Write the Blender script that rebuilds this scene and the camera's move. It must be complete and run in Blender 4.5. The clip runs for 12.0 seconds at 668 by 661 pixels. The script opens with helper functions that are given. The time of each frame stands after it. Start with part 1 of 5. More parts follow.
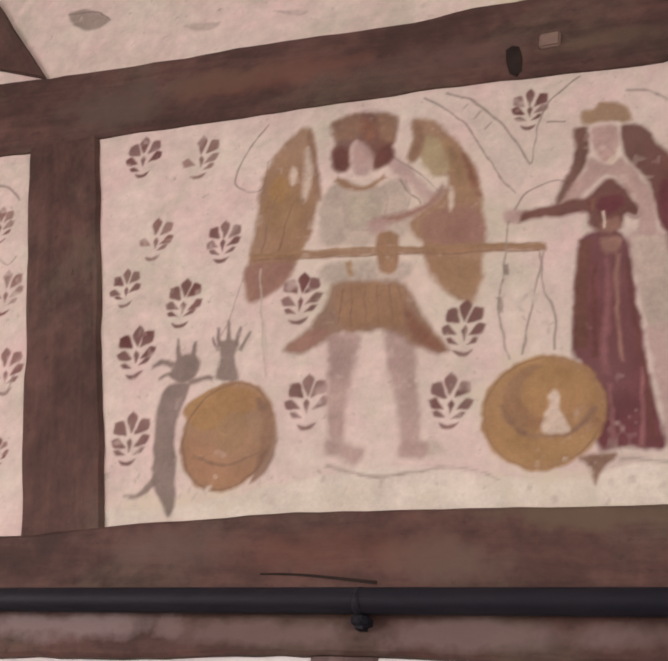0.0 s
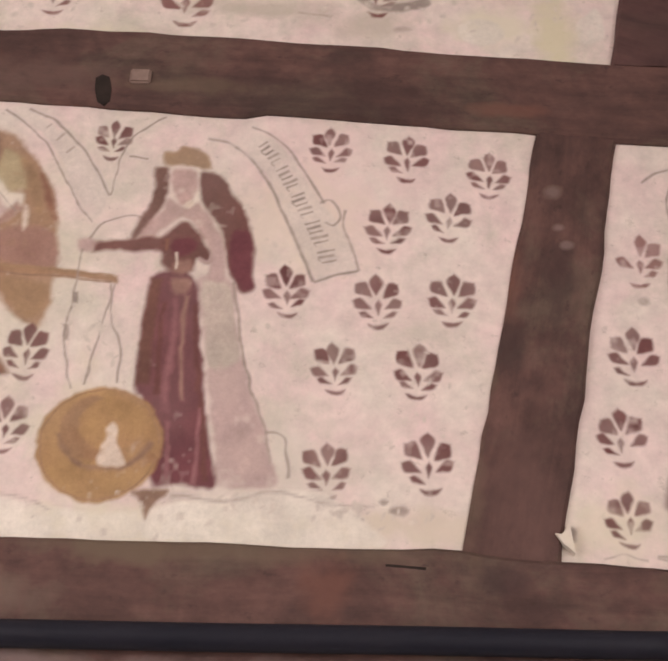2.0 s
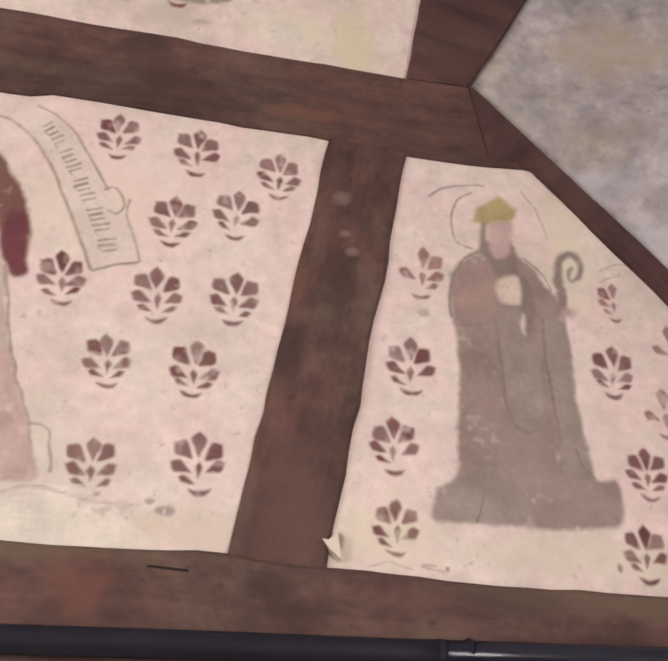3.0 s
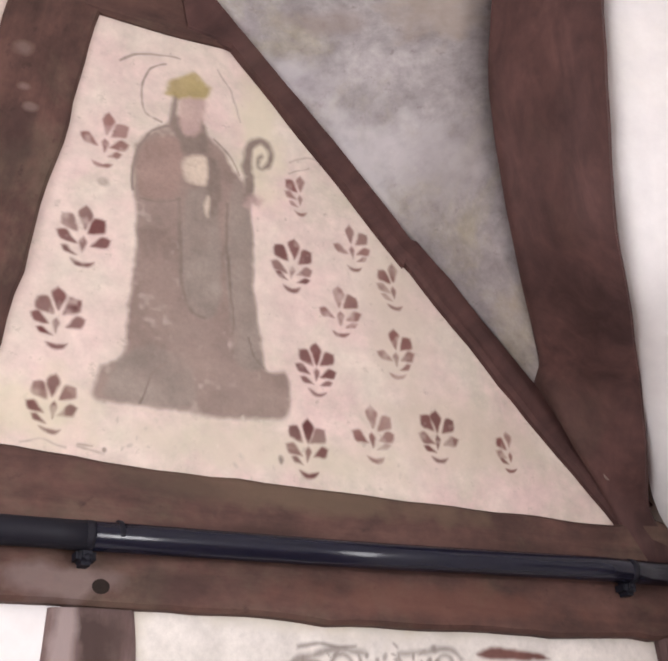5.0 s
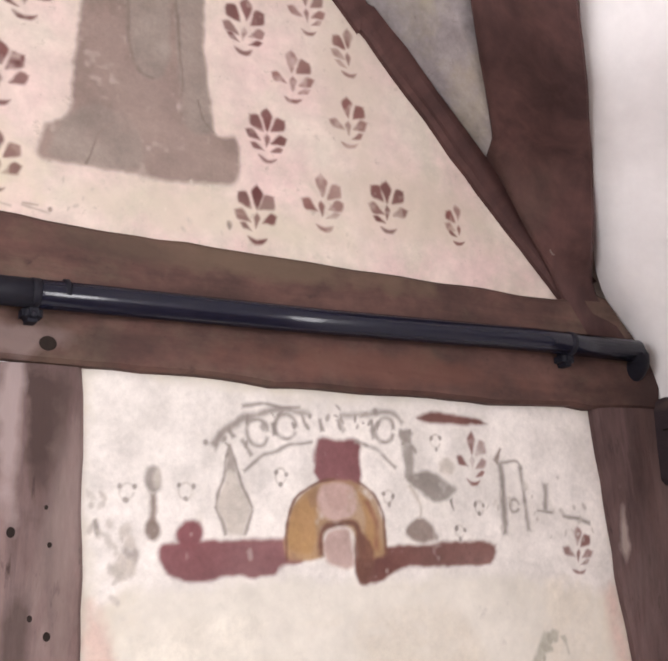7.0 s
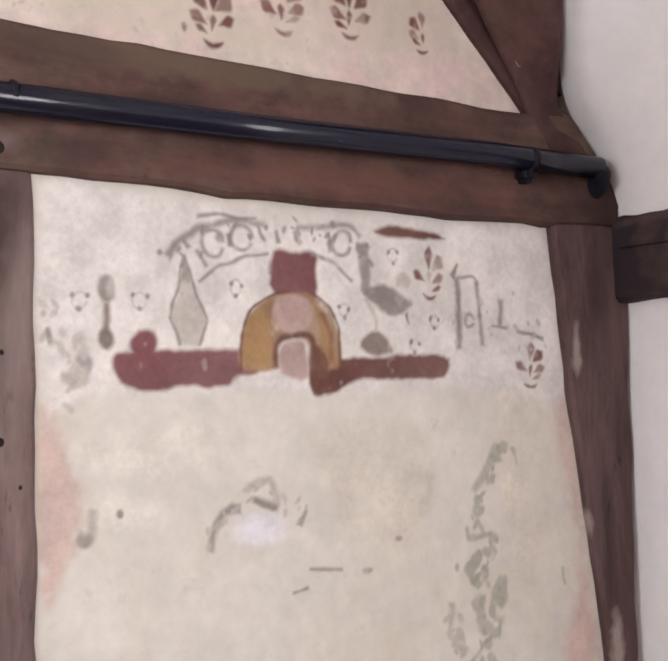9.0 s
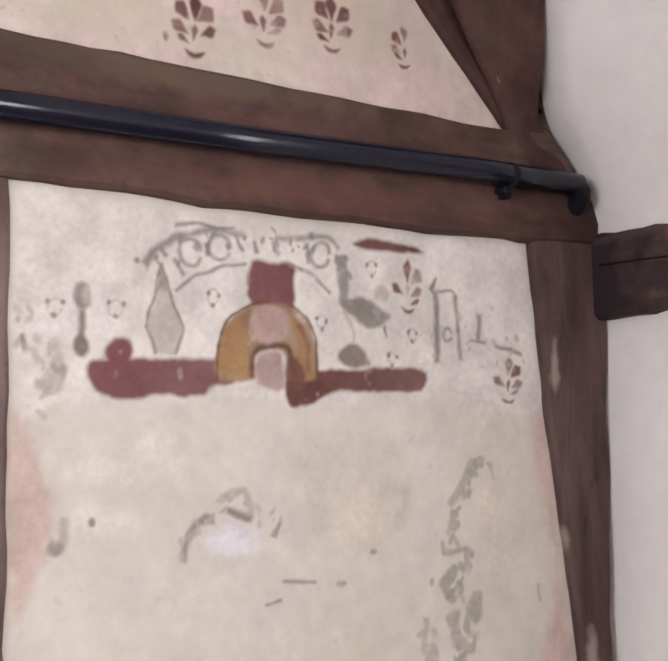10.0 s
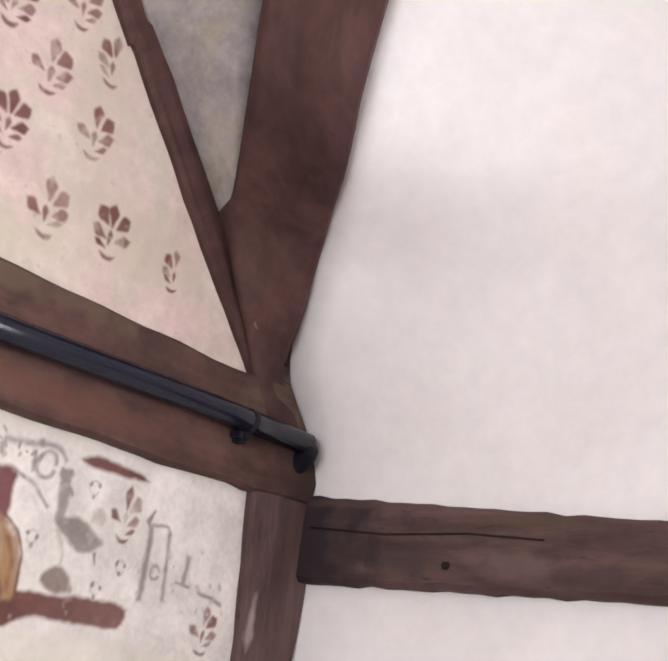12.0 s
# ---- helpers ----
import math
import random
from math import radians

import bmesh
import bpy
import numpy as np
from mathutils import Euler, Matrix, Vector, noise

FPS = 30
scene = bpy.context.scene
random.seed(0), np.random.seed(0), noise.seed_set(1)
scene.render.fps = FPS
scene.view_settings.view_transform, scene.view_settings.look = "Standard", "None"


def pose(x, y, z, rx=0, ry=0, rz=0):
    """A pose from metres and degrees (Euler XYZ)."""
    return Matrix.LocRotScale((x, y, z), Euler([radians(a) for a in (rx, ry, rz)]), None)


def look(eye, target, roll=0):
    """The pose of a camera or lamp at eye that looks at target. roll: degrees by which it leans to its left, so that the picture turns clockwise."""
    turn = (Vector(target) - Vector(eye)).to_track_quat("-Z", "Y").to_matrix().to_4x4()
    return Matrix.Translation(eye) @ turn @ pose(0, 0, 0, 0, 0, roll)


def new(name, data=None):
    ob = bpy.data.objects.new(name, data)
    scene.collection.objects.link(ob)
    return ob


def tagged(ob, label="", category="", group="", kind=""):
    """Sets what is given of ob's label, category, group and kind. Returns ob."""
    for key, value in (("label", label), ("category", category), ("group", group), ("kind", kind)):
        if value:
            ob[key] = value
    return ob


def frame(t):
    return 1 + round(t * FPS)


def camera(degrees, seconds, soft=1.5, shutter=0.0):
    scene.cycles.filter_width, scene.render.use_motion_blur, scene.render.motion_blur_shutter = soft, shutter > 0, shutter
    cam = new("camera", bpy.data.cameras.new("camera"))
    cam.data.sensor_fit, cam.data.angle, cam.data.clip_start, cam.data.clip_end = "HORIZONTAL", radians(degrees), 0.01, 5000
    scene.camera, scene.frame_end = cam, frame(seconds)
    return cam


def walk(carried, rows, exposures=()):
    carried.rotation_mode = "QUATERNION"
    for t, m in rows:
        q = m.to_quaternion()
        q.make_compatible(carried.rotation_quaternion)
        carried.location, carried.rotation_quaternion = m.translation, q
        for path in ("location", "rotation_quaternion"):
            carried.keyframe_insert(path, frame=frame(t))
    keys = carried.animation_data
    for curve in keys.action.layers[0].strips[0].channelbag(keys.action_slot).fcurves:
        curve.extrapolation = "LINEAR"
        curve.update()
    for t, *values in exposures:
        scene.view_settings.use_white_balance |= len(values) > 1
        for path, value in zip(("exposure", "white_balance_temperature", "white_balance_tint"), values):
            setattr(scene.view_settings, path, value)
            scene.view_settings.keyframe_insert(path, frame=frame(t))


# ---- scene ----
import collections

cam = camera(31.524, 12.0, soft=2.2)
PATH = [
    (0, (0.6213, -2.0438, 1.5753), (-0.1698, -0.4375, 2.4664), 7.822),
    (0.5, (0.5743, -2.0544, 1.5820), (-0.0204, -0.3608, 2.4640), 5.910),
    (1, (0.5324, -2.0708, 1.5814), (0.1201, -0.3464, 2.5068), 4.950),
    (1.5, (0.5325, -2.1006, 1.5890), (0.3454, -0.3517, 2.5410), 3.404),
    (2, (0.5448, -2.1010, 1.5917), (0.5270, -0.3535, 2.5643), 2.074),
    (2.5, (0.5417, -2.0899, 1.5880), (0.7177, -0.3575, 2.5717), 0.837),
    (3, (0.5724, -2.0390, 1.5876), (0.9040, -0.3397, 2.5888), -0.163),
    (3.5, (0.6051, -1.9956, 1.5867), (1.1043, -0.3307, 2.5761), -1.478),
    (3.7, (0.6154, -1.9858, 1.5856), (1.1759, -0.3379, 2.5705), -1.659),
    (5.5, (0.6187, -1.8984, 1.5662), (1.5464, -0.3113, 2.3538), -3.099),
    (6, (0.6262, -1.9084, 1.5687), (1.5907, -0.3015, 2.2668), -2.711),
    (6.5, (0.6326, -1.9100, 1.5530), (1.6030, -0.2779, 2.1809), -2.232),
    (7, (0.6366, -1.9072, 1.5402), (1.6061, -0.2387, 2.0659), -2.141),
    (7.5, (0.6385, -1.9009, 1.5340), (1.6174, -0.2070, 1.9491), -1.936),
    (7.7, (0.6370, -1.8983, 1.5377), (1.6256, -0.2000, 1.9095), -1.926),
    (9.5, (0.6658, -1.8853, 1.5374), (1.7280, -0.2040, 1.7492), -1.225),
    (10, (0.6737, -1.8912, 1.5199), (1.7394, -0.2181, 1.7748), -0.752),
    (10.5, (0.6748, -1.8701, 1.5393), (1.7565, -0.2168, 1.8501), 1.261),
    (11, (0.6576, -1.8397, 1.5466), (1.7884, -0.2432, 1.9619), 4.082),
    (11.5, (0.6080, -1.7785, 1.5704), (1.8831, -0.3268, 2.0869), 6.063),
    (12, (0.5538, -1.7082, 1.5822), (2.0054, -0.4849, 2.2120), 8.133),
]
walk(cam, [(t, look(eye, target, roll)) for t, eye, target, roll in PATH],
     exposures=[(0, -0.42, 6750, 17), (1, -0.31, 6750, 17), (2, -0.19, 6650, 15), (3.5, 0.03, 6500, 13), (5.5, 0.19, 6250, 11), (7.5, 0.24, 6300, 12),
                (9.5, -0.12, 6250, 12), (10, -0.12, 6250, 12), (10.5, 0.03, 6250, 12), (11, 0.14, 6300, 12), (12, 0.19, 6200, 11)])

# ---- light ----
world = bpy.data.worlds.new("sky")
scene.world = world
world.use_nodes = True
sky = world.node_tree.nodes.new("ShaderNodeTexSky")
sky.sky_type, sky.sun_disc = "NISHITA", False
sky.sun_elevation, sky.sun_rotation = radians(35), radians(200)
world.node_tree.nodes["Background"].inputs["Strength"].default_value = 0.1
world.node_tree.links.new(sky.outputs["Color"], world.node_tree.nodes["Background"].inputs["Color"])


def unseen_side_light(x, y, z, wide, high, aim, watts, colour):
    lamp = bpy.data.lights.new("unseen_side_light", "AREA")
    lamp.shape, lamp.size, lamp.size_y, lamp.energy, lamp.color = "RECTANGLE", wide, high, watts, colour
    ob = new("unseen_side_light", lamp)
    ob.matrix_world = look((x, y, z), aim)
    return ob


unseen_side_light(2.66, -2.75, 1.75, 1.9, 1.3, (0, -2.75, 1.75), 90, (1.0, 0.97, 0.96))
# Added unseen lamp that brightens the east side wall; no west window is known.
unseen_side_light(-3.48, -3.0, 1.85, 2.2, 1.5, (0, -3.0, 1.85), 178, (1.0, 0.97, 0.96))


# ---- materials ----
def ramp(nt, v, lo, hi, a=0.0, z=1.0):
    r = nt.nodes.new("ShaderNodeMapRange")
    for key, value in (("From Min", lo), ("From Max", hi), ("To Min", a), ("To Max", z)):
        r.inputs[key].default_value = value
    nt.links.new(v, r.inputs["Value"])
    return r.outputs["Result"]


def mottle(nt, vector, scale, detail=6.0, rough=0.6, w=0.0, distort=0.0):
    t = nt.nodes.new("ShaderNodeTexNoise")
    t.noise_dimensions = "4D"
    for key, value in (("Scale", scale), ("Detail", detail), ("Roughness", rough), ("Distortion", distort)):
        t.inputs[key].default_value = value
    if isinstance(w, float):
        t.inputs["W"].default_value = w
    else:
        nt.links.new(w, t.inputs["W"])
    nt.links.new(vector, t.inputs["Vector"])
    return t.outputs["Fac"]


def mix(nt, f, a, c, kind="MIX"):
    x = nt.nodes.new("ShaderNodeMix")
    x.data_type, x.blend_type = "RGBA", kind
    if isinstance(f, float):
        x.inputs["Factor"].default_value = f
    else:
        nt.links.new(f, x.inputs["Factor"])
    slots = [s for s in x.inputs if s.type == "RGBA"]
    for v, s in zip((a, c), slots):
        if isinstance(v, tuple):
            s.default_value = (*v, 1)
        else:
            nt.links.new(v, s)
    return [o for o in x.outputs if o.type == "RGBA"][0]


def grey(nt, v):
    cc = nt.nodes.new("ShaderNodeCombineColor")
    for k in ("Red", "Green", "Blue"):
        nt.links.new(v, cc.inputs[k])
    return cc.outputs["Color"]


def scaled(nt, vector, s):
    mp = nt.nodes.new("ShaderNodeMapping")
    mp.inputs["Scale"].default_value = s
    nt.links.new(vector, mp.inputs["Vector"])
    return mp.outputs["Vector"]


def tones(nt, vector, base, second, scale=6.0, fine=60.0, third=None, spots=None, amount=1.0):
    """Base and second colours mixed by broad noise, a third by stains, small spots, and a fine grain."""
    c = mix(nt, ramp(nt, mottle(nt, vector, scale, w=1.0, distort=0.4), 0.36, 0.64), base, second)
    if third:
        c = mix(nt, ramp(nt, mottle(nt, vector, scale * 0.6, 8.0, 0.7, 7.0, 0.6), 0.50, 0.70), c, third)
    if spots:
        c = mix(nt, ramp(nt, mottle(nt, vector, scale * 5, 4.0, 0.65, 3.0), 0.60, 0.74), c, spots)
    c = mix(nt, 1.0, c, grey(nt, ramp(nt, mottle(nt, vector, scale * 1.7, 5.0, 0.6, 9.0, 0.8), 0.32, 0.68, 1 - 0.10 * amount, 1 + 0.07 * amount)), "MULTIPLY")
    grain = mottle(nt, vector, fine, 4.0, 0.65, 5.0)
    return mix(nt, 1.0, c, grey(nt, ramp(nt, grain, 0.0, 1.0, 1 - 0.28 * amount, 1 + 0.2 * amount)), "MULTIPLY")


def ragged(nt):
    """The place on a surface, and the noise that frays its patches of colour."""
    place = nt.nodes.new("ShaderNodeNewGeometry").outputs["Position"]
    warp = nt.nodes.new("ShaderNodeTexNoise")
    warp.inputs["Scale"].default_value, warp.inputs["Detail"].default_value = 16.0, 5.0
    nt.links.new(place, warp.inputs["Vector"])
    return place, warp


def blotch(nt, c, centre, reach, colour, amount, fray, rough=0.9, axes="xz"):
    """A soft, ragged patch of colour round a place on a surface."""
    place, warp = fray
    c3 = (centre[0], 0, centre[1]) if axes == "xz" else (0, centre[0], centre[1])
    k3 = (1 / reach[0], 0, 1 / reach[1]) if axes == "xz" else (0, 1 / reach[0], 1 / reach[1])
    off = nt.nodes.new("ShaderNodeVectorMath")
    off.operation = "SUBTRACT"
    nt.links.new(place, off.inputs[0])
    off.inputs[1].default_value = c3
    unit = nt.nodes.new("ShaderNodeVectorMath")
    unit.operation = "MULTIPLY"
    nt.links.new(off.outputs[0], unit.inputs[0])
    unit.inputs[1].default_value = k3
    size = nt.nodes.new("ShaderNodeVectorMath")
    size.operation = "LENGTH"
    nt.links.new(unit.outputs[0], size.inputs[0])
    total = nt.nodes.new("ShaderNodeMath")
    total.operation = "MULTIPLY_ADD"
    nt.links.new(warp.outputs["Fac"], total.inputs[0])
    total.inputs[1].default_value = 2.2 * rough
    nt.links.new(size.outputs["Value"], total.inputs[2])
    f = ramp(nt, total.outputs[0], 0.45 + 1.1 * rough, 1.15 + 1.1 * rough, amount, 0.0)
    return mix(nt, f, c, colour)


def material(name, base, second, rough=0.9, scale=6.0, fine=60.0, bump=0.15, third=None, metal=0.0,
             stretch=(1, 1, 1), amount=1.0, spots=None, gloss=0.2, streak=None, marks=(), axes="xz", grain=(0.70, 1.18)):
    m = bpy.data.materials.new(name)
    m.use_nodes = True
    nt = m.node_tree
    b = nt.nodes["Principled BSDF"]
    b.inputs["Roughness"].default_value, b.inputs["Metallic"].default_value = rough, metal
    b.inputs["Specular IOR Level"].default_value = gloss
    co = nt.nodes.new("ShaderNodeTexCoord").outputs["Object"]
    v = scaled(nt, co, stretch)
    c = tones(nt, v, base, second, scale, fine, third, spots, amount)
    if streak:
        s = mottle(nt, scaled(nt, co, streak), 9, 5.0, 0.6, 4.0, 0.8)
        c = mix(nt, 1.0, c, grey(nt, ramp(nt, s, 0.32, 0.68, *grain)), "MULTIPLY")
    fray = ragged(nt) if marks else None
    for centre, reach, colour, much in marks:
        c = blotch(nt, c, centre, reach, colour, much, fray, axes=axes)
    nt.links.new(c, b.inputs["Base Color"])
    relief = nt.nodes.new("ShaderNodeBump")
    relief.inputs["Strength"].default_value, relief.inputs["Distance"].default_value = bump, 0.01
    nt.links.new(mottle(nt, v, fine * 0.3, 6.0, 0.6, 2.0), relief.inputs["Height"])
    nt.links.new(relief.outputs["Normal"], b.inputs["Normal"])
    return m


WALL = dict(base=(0.64, 0.560, 0.485), second=(0.665, 0.510, 0.475), scale=6.0, fine=30, third=(0.50, 0.465, 0.37), spots=(0.42, 0.35, 0.295))
LOW = dict(base=(0.68, 0.635, 0.565), second=(0.585, 0.55, 0.49), scale=4.5, fine=30, third=(0.64, 0.575, 0.47), amount=0.6, spots=(0.56, 0.52, 0.47))
LIME = dict(base=(0.69, 0.645, 0.61), second=(0.63, 0.59, 0.55), scale=6.0, fine=30, third=(0.66, 0.60, 0.53), amount=0.8, spots=(0.55, 0.50, 0.46))
CREAM_T, DUST, ROSE = (0.60, 0.545, 0.41), (0.43, 0.375, 0.30), (0.68, 0.50, 0.47)
WALL_MARKS = (
    ((0.867, 3.603), (0.10, 0.07), CREAM_T, 0.8), ((1.018, 3.581), (0.06, 0.12), (0.55, 0.50, 0.33), 0.8), ((0.564, 3.591), (0.12, 0.05), DUST, 0.6), ((0.328, 3.636), (0.20, 0.03), DUST, 0.7),
    ((-0.086, 3.525), (0.16, 0.05), CREAM_T, 0.7), ((-0.425, 2.315), (0.5, 0.05), CREAM_T, 0.7), ((0.289, 2.332), (0.45, 0.05), CREAM_T, 0.8), ((0.708, 2.346), (0.22, 0.04), (0.55, 0.47, 0.37), 0.7),
    ((0.494, 3.102), (0.18, 0.20), ROSE, 0.5), ((0.438, 3.025), (0.16, 0.14), CREAM_T, 0.45), ((0.036, 2.508), (0.10, 0.16), CREAM_T, 0.5), ((1.499, 3.060), (0.06, 0.20), CREAM_T, 0.7),
    ((1.052, 2.360), (0.12, 0.08), CREAM_T, 0.6), ((1.943, 2.424), (0.22, 0.10), (0.52, 0.44, 0.36), 0.6), ((1.807, 2.694), (0.10, 0.22), (0.53, 0.46, 0.38), 0.55), ((1.513, 2.338), (0.35, 0.05), (0.55, 0.49, 0.39), 0.6),
    ((-0.230, 2.906), (0.3, 0.3), CREAM_T, 0.3), ((0.444, 2.457), (0.16, 0.12), (0.56, 0.51, 0.43), 0.5))
plaster = material("painted_plaster", **WALL, marks=WALL_MARKS)
plaster_low = material("lower_plaster", **LOW)
plaster_grey = material("grey_plaster", (0.43, 0.395, 0.395), (0.265, 0.235, 0.24), scale=7.0, amount=1.8, fine=30, third=(0.38, 0.34, 0.27), spots=(0.24, 0.20, 0.20), marks=(
    ((1.641, 3.630), (0.16, 0.12), (0.36, 0.295, 0.23), 0.75), ((1.860, 3.401), (0.10, 0.12), (0.33, 0.27, 0.23), 0.7), ((1.418, 3.321), (0.07, 0.05), (0.29, 0.245, 0.26), 0.7), ((1.645, 3.362), (0.10, 0.04), (0.27, 0.22, 0.20), 0.6),
    ((1.514, 3.227), (0.14, 0.06), (0.47, 0.44, 0.46), 0.7), ((1.695, 2.998), (0.20, 0.14), (0.50, 0.47, 0.475), 0.75), ((1.794, 2.837), (0.08, 0.10), (0.40, 0.36, 0.355), 0.6), ((2.046, 2.785), (0.05, 0.10), (0.42, 0.36, 0.29), 0.6),
    ((1.883, 2.998), (0.08, 0.10), (0.30, 0.27, 0.275), 0.5)))
plaster_white = material("white_plaster", (0.82, 0.795, 0.79), (0.765, 0.735, 0.73), scale=2.5, fine=25, third=(0.80, 0.765, 0.735), amount=0.35, bump=0.2)
G = (0.35, 3.0, 3.0)
# The first tone serves dark stains and the shade painted on the tie beam's end.
STAIN_SHADE, RUST, DUSTY, SCUFF = (0.040, 0.023, 0.021), (0.150, 0.064, 0.046), (0.130, 0.092, 0.062), (0.30, 0.22, 0.195)
PALE_W = (0.25, 0.19, 0.185)
wood = material("oak_brown", (0.122, 0.063, 0.052), (0.072, 0.039, 0.033), 0.75, 6.0, 30, 0.5, (0.118, 0.084, 0.062), stretch=(0.85, 1.2, 1.2), spots=(0.062, 0.034, 0.028), streak=G, grain=(0.80, 1.16), amount=1.6, marks=(
    ((-0.90, 2.055), (0.26, 0.035), PALE_W, 0.75), ((-0.45, 2.050), (0.25, 0.028), (0.19, 0.125, 0.115), 0.7), ((0.0, 2.060), (0.25, 0.030), (0.20, 0.14, 0.13), 0.7), ((0.45, 2.065), (0.25, 0.025), (0.17, 0.12, 0.11), 0.6),
    ((1.12, 2.06), (0.10, 0.03), (0.22, 0.165, 0.155), 0.6), ((-0.80, 3.45), (0.22, 0.04), DUSTY, 0.6), ((-0.62, 3.40), (0.05, 0.03), STAIN_SHADE, 0.6), ((-1.10, 3.43), (0.2, 0.08), (0.10, 0.072, 0.058), 0.7), ((-0.20, 3.40), (0.3, 0.05), (0.105, 0.066, 0.054), 0.5),
    ((-0.10, 2.20), (0.12, 0.05), (0.14, 0.098, 0.076), 0.6), ((-0.70, 2.22), (0.2, 0.05), (0.135, 0.088, 0.074), 0.5), ((-0.98, 2.23), (0.04, 0.04), STAIN_SHADE, 0.6),
    ((-0.678, 3.438), (0.30, 0.05), RUST, 0.5), ((0.453, 3.347), (0.35, 0.10), STAIN_SHADE, 0.35), ((0.158, 3.380), (0.20, 0.025), DUSTY, 0.5), ((0.537, 3.471), (0.07, 0.03), STAIN_SHADE, 0.5), ((0.907, 3.333), (0.10, 0.02), RUST, 0.6),
    ((0.316, 2.283), (0.45, 0.03), DUSTY, 0.6), ((-0.319, 2.212), (0.25, 0.05), RUST, 0.4), ((0.530, 2.219), (0.06, 0.07), RUST, 0.6), ((0.847, 2.245), (0.05, 0.03), STAIN_SHADE, 0.7), ((0.149, 2.279), (0.15, 0.03), DUSTY, 0.6),
    # Last mark here: shade at the tie beam's corner end, put into the colour.
    ((1.546, 2.245), (0.40, 0.035), DUSTY, 0.65), ((1.297, 2.237), (0.15, 0.03), STAIN_SHADE, 0.4), ((1.811, 2.067), (0.35, 0.04), RUST, 0.45), ((1.323, 2.056), (0.10, 0.04), STAIN_SHADE, 0.45), ((2.559, 2.095), (0.09, 0.14), STAIN_SHADE, 0.9),
    ((0.875, 2.925), (0.04, 0.14), RUST, 0.6), ((0.837, 2.788), (0.022, 0.20), DUSTY, 0.8), ((0.792, 2.533), (0.03, 0.25), DUSTY, 0.5), ((0.869, 2.724), (0.05, 0.08), STAIN_SHADE, 0.7), ((0.991, 2.900), (0.04, 0.10), STAIN_SHADE, 0.6),
    ((0.994, 3.022), (0.016, 0.012), SCUFF, 0.35), ((1.007, 2.979), (0.014, 0.012), SCUFF, 0.35), ((0.987, 3.116), (0.025, 0.02), (0.2, 0.14, 0.12), 0.6), ((0.892, 2.414), (0.09, 0.16), (0.12, 0.065, 0.055), 0.5)))
wood_dark = material("oak_dark", (0.100, 0.049, 0.044), (0.060, 0.030, 0.028), 0.7, 5.0, 30, 0.4, (0.085, 0.050, 0.042), stretch=(0.8, 1.2, 0.7), streak=(2.0, 2.0, 0.5))
wood_grey = material("oak_weathered", (0.215, 0.150, 0.142), (0.125, 0.078, 0.071), 0.8, 5.0, 40, 0.6, (0.23, 0.175, 0.16), stretch=(0.5, 2.0, 2.0), spots=(0.06, 0.036, 0.032), streak=G, marks=(
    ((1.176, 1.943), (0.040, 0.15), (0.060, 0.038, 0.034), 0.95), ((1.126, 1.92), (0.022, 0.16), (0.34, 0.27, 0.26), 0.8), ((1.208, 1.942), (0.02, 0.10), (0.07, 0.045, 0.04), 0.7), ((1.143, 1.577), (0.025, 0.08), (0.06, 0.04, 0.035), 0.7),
    ((1.216, 1.717), (0.03, 0.20), (0.22, 0.165, 0.15), 0.5)))
wood_corner = material("oak_corner", (0.125, 0.078, 0.074), (0.070, 0.041, 0.039), 0.8, 5.0, 40, 0.6, (0.15, 0.105, 0.098), stretch=(0.5, 2.0, 2.0), spots=(0.045, 0.028, 0.026), streak=G, marks=(
    ((2.417, 1.758), (0.014, 0.085), (0.36, 0.29, 0.26), 0.8), ((2.431, 1.377), (0.012, 0.05), (0.34, 0.27, 0.24), 0.8),
    ((2.495, 1.143), (0.02, 0.08), (0.36, 0.29, 0.26), 0.8), ((2.521, 1.869), (0.05, 0.20), (0.11, 0.066, 0.06), 0.6)))
iron = material("black_pipe", (0.007, 0.0075, 0.018), (0.011, 0.011, 0.022), 0.17, 8, 60, 0.08, amount=0.3, gloss=0.32)
iron_dull = material("dull_pipe", (0.008, 0.008, 0.014), (0.012, 0.011, 0.017), 0.6, 8, 60, 0.1, amount=0.3, gloss=0.2)
boards = material("floor_boards", (0.16, 0.10, 0.065), (0.12, 0.075, 0.05), 0.6, 2.0, 30, 0.2, stretch=(0.3, 2, 2))
ceiling_paint = material("ceiling_plaster", (0.72, 0.69, 0.66), (0.68, 0.65, 0.62), 0.9, 1.5, 30, 0.1, amount=0.3)


# ---- mesh helpers ----
def put(name, bm, mat, parent=None, label=""):
    me = bpy.data.meshes.new(name)
    bm.normal_update()
    bm.to_mesh(me)
    bm.free()
    for m in (mat if isinstance(mat, (list, tuple)) else [mat]):
        me.materials.append(m)
    ob = new(name, me)
    if parent:
        ob.parent = parent
    if label:
        ob["label"] = label
    return ob


def box(x0, x1, y0, y1, z0, z1, bm=None):
    bm = bm or bmesh.new()
    vs = bmesh.ops.create_cube(bm, size=1.0)["verts"]
    for v in vs:
        v.co = (x0 + (v.co.x + 0.5) * (x1 - x0), y0 + (v.co.y + 0.5) * (y1 - y0), z0 + (v.co.z + 0.5) * (z1 - z0))
    return bm


def structure(name, bm, mat, label, category):
    return tagged(put(name, bm, mat), label, category, kind="structure")


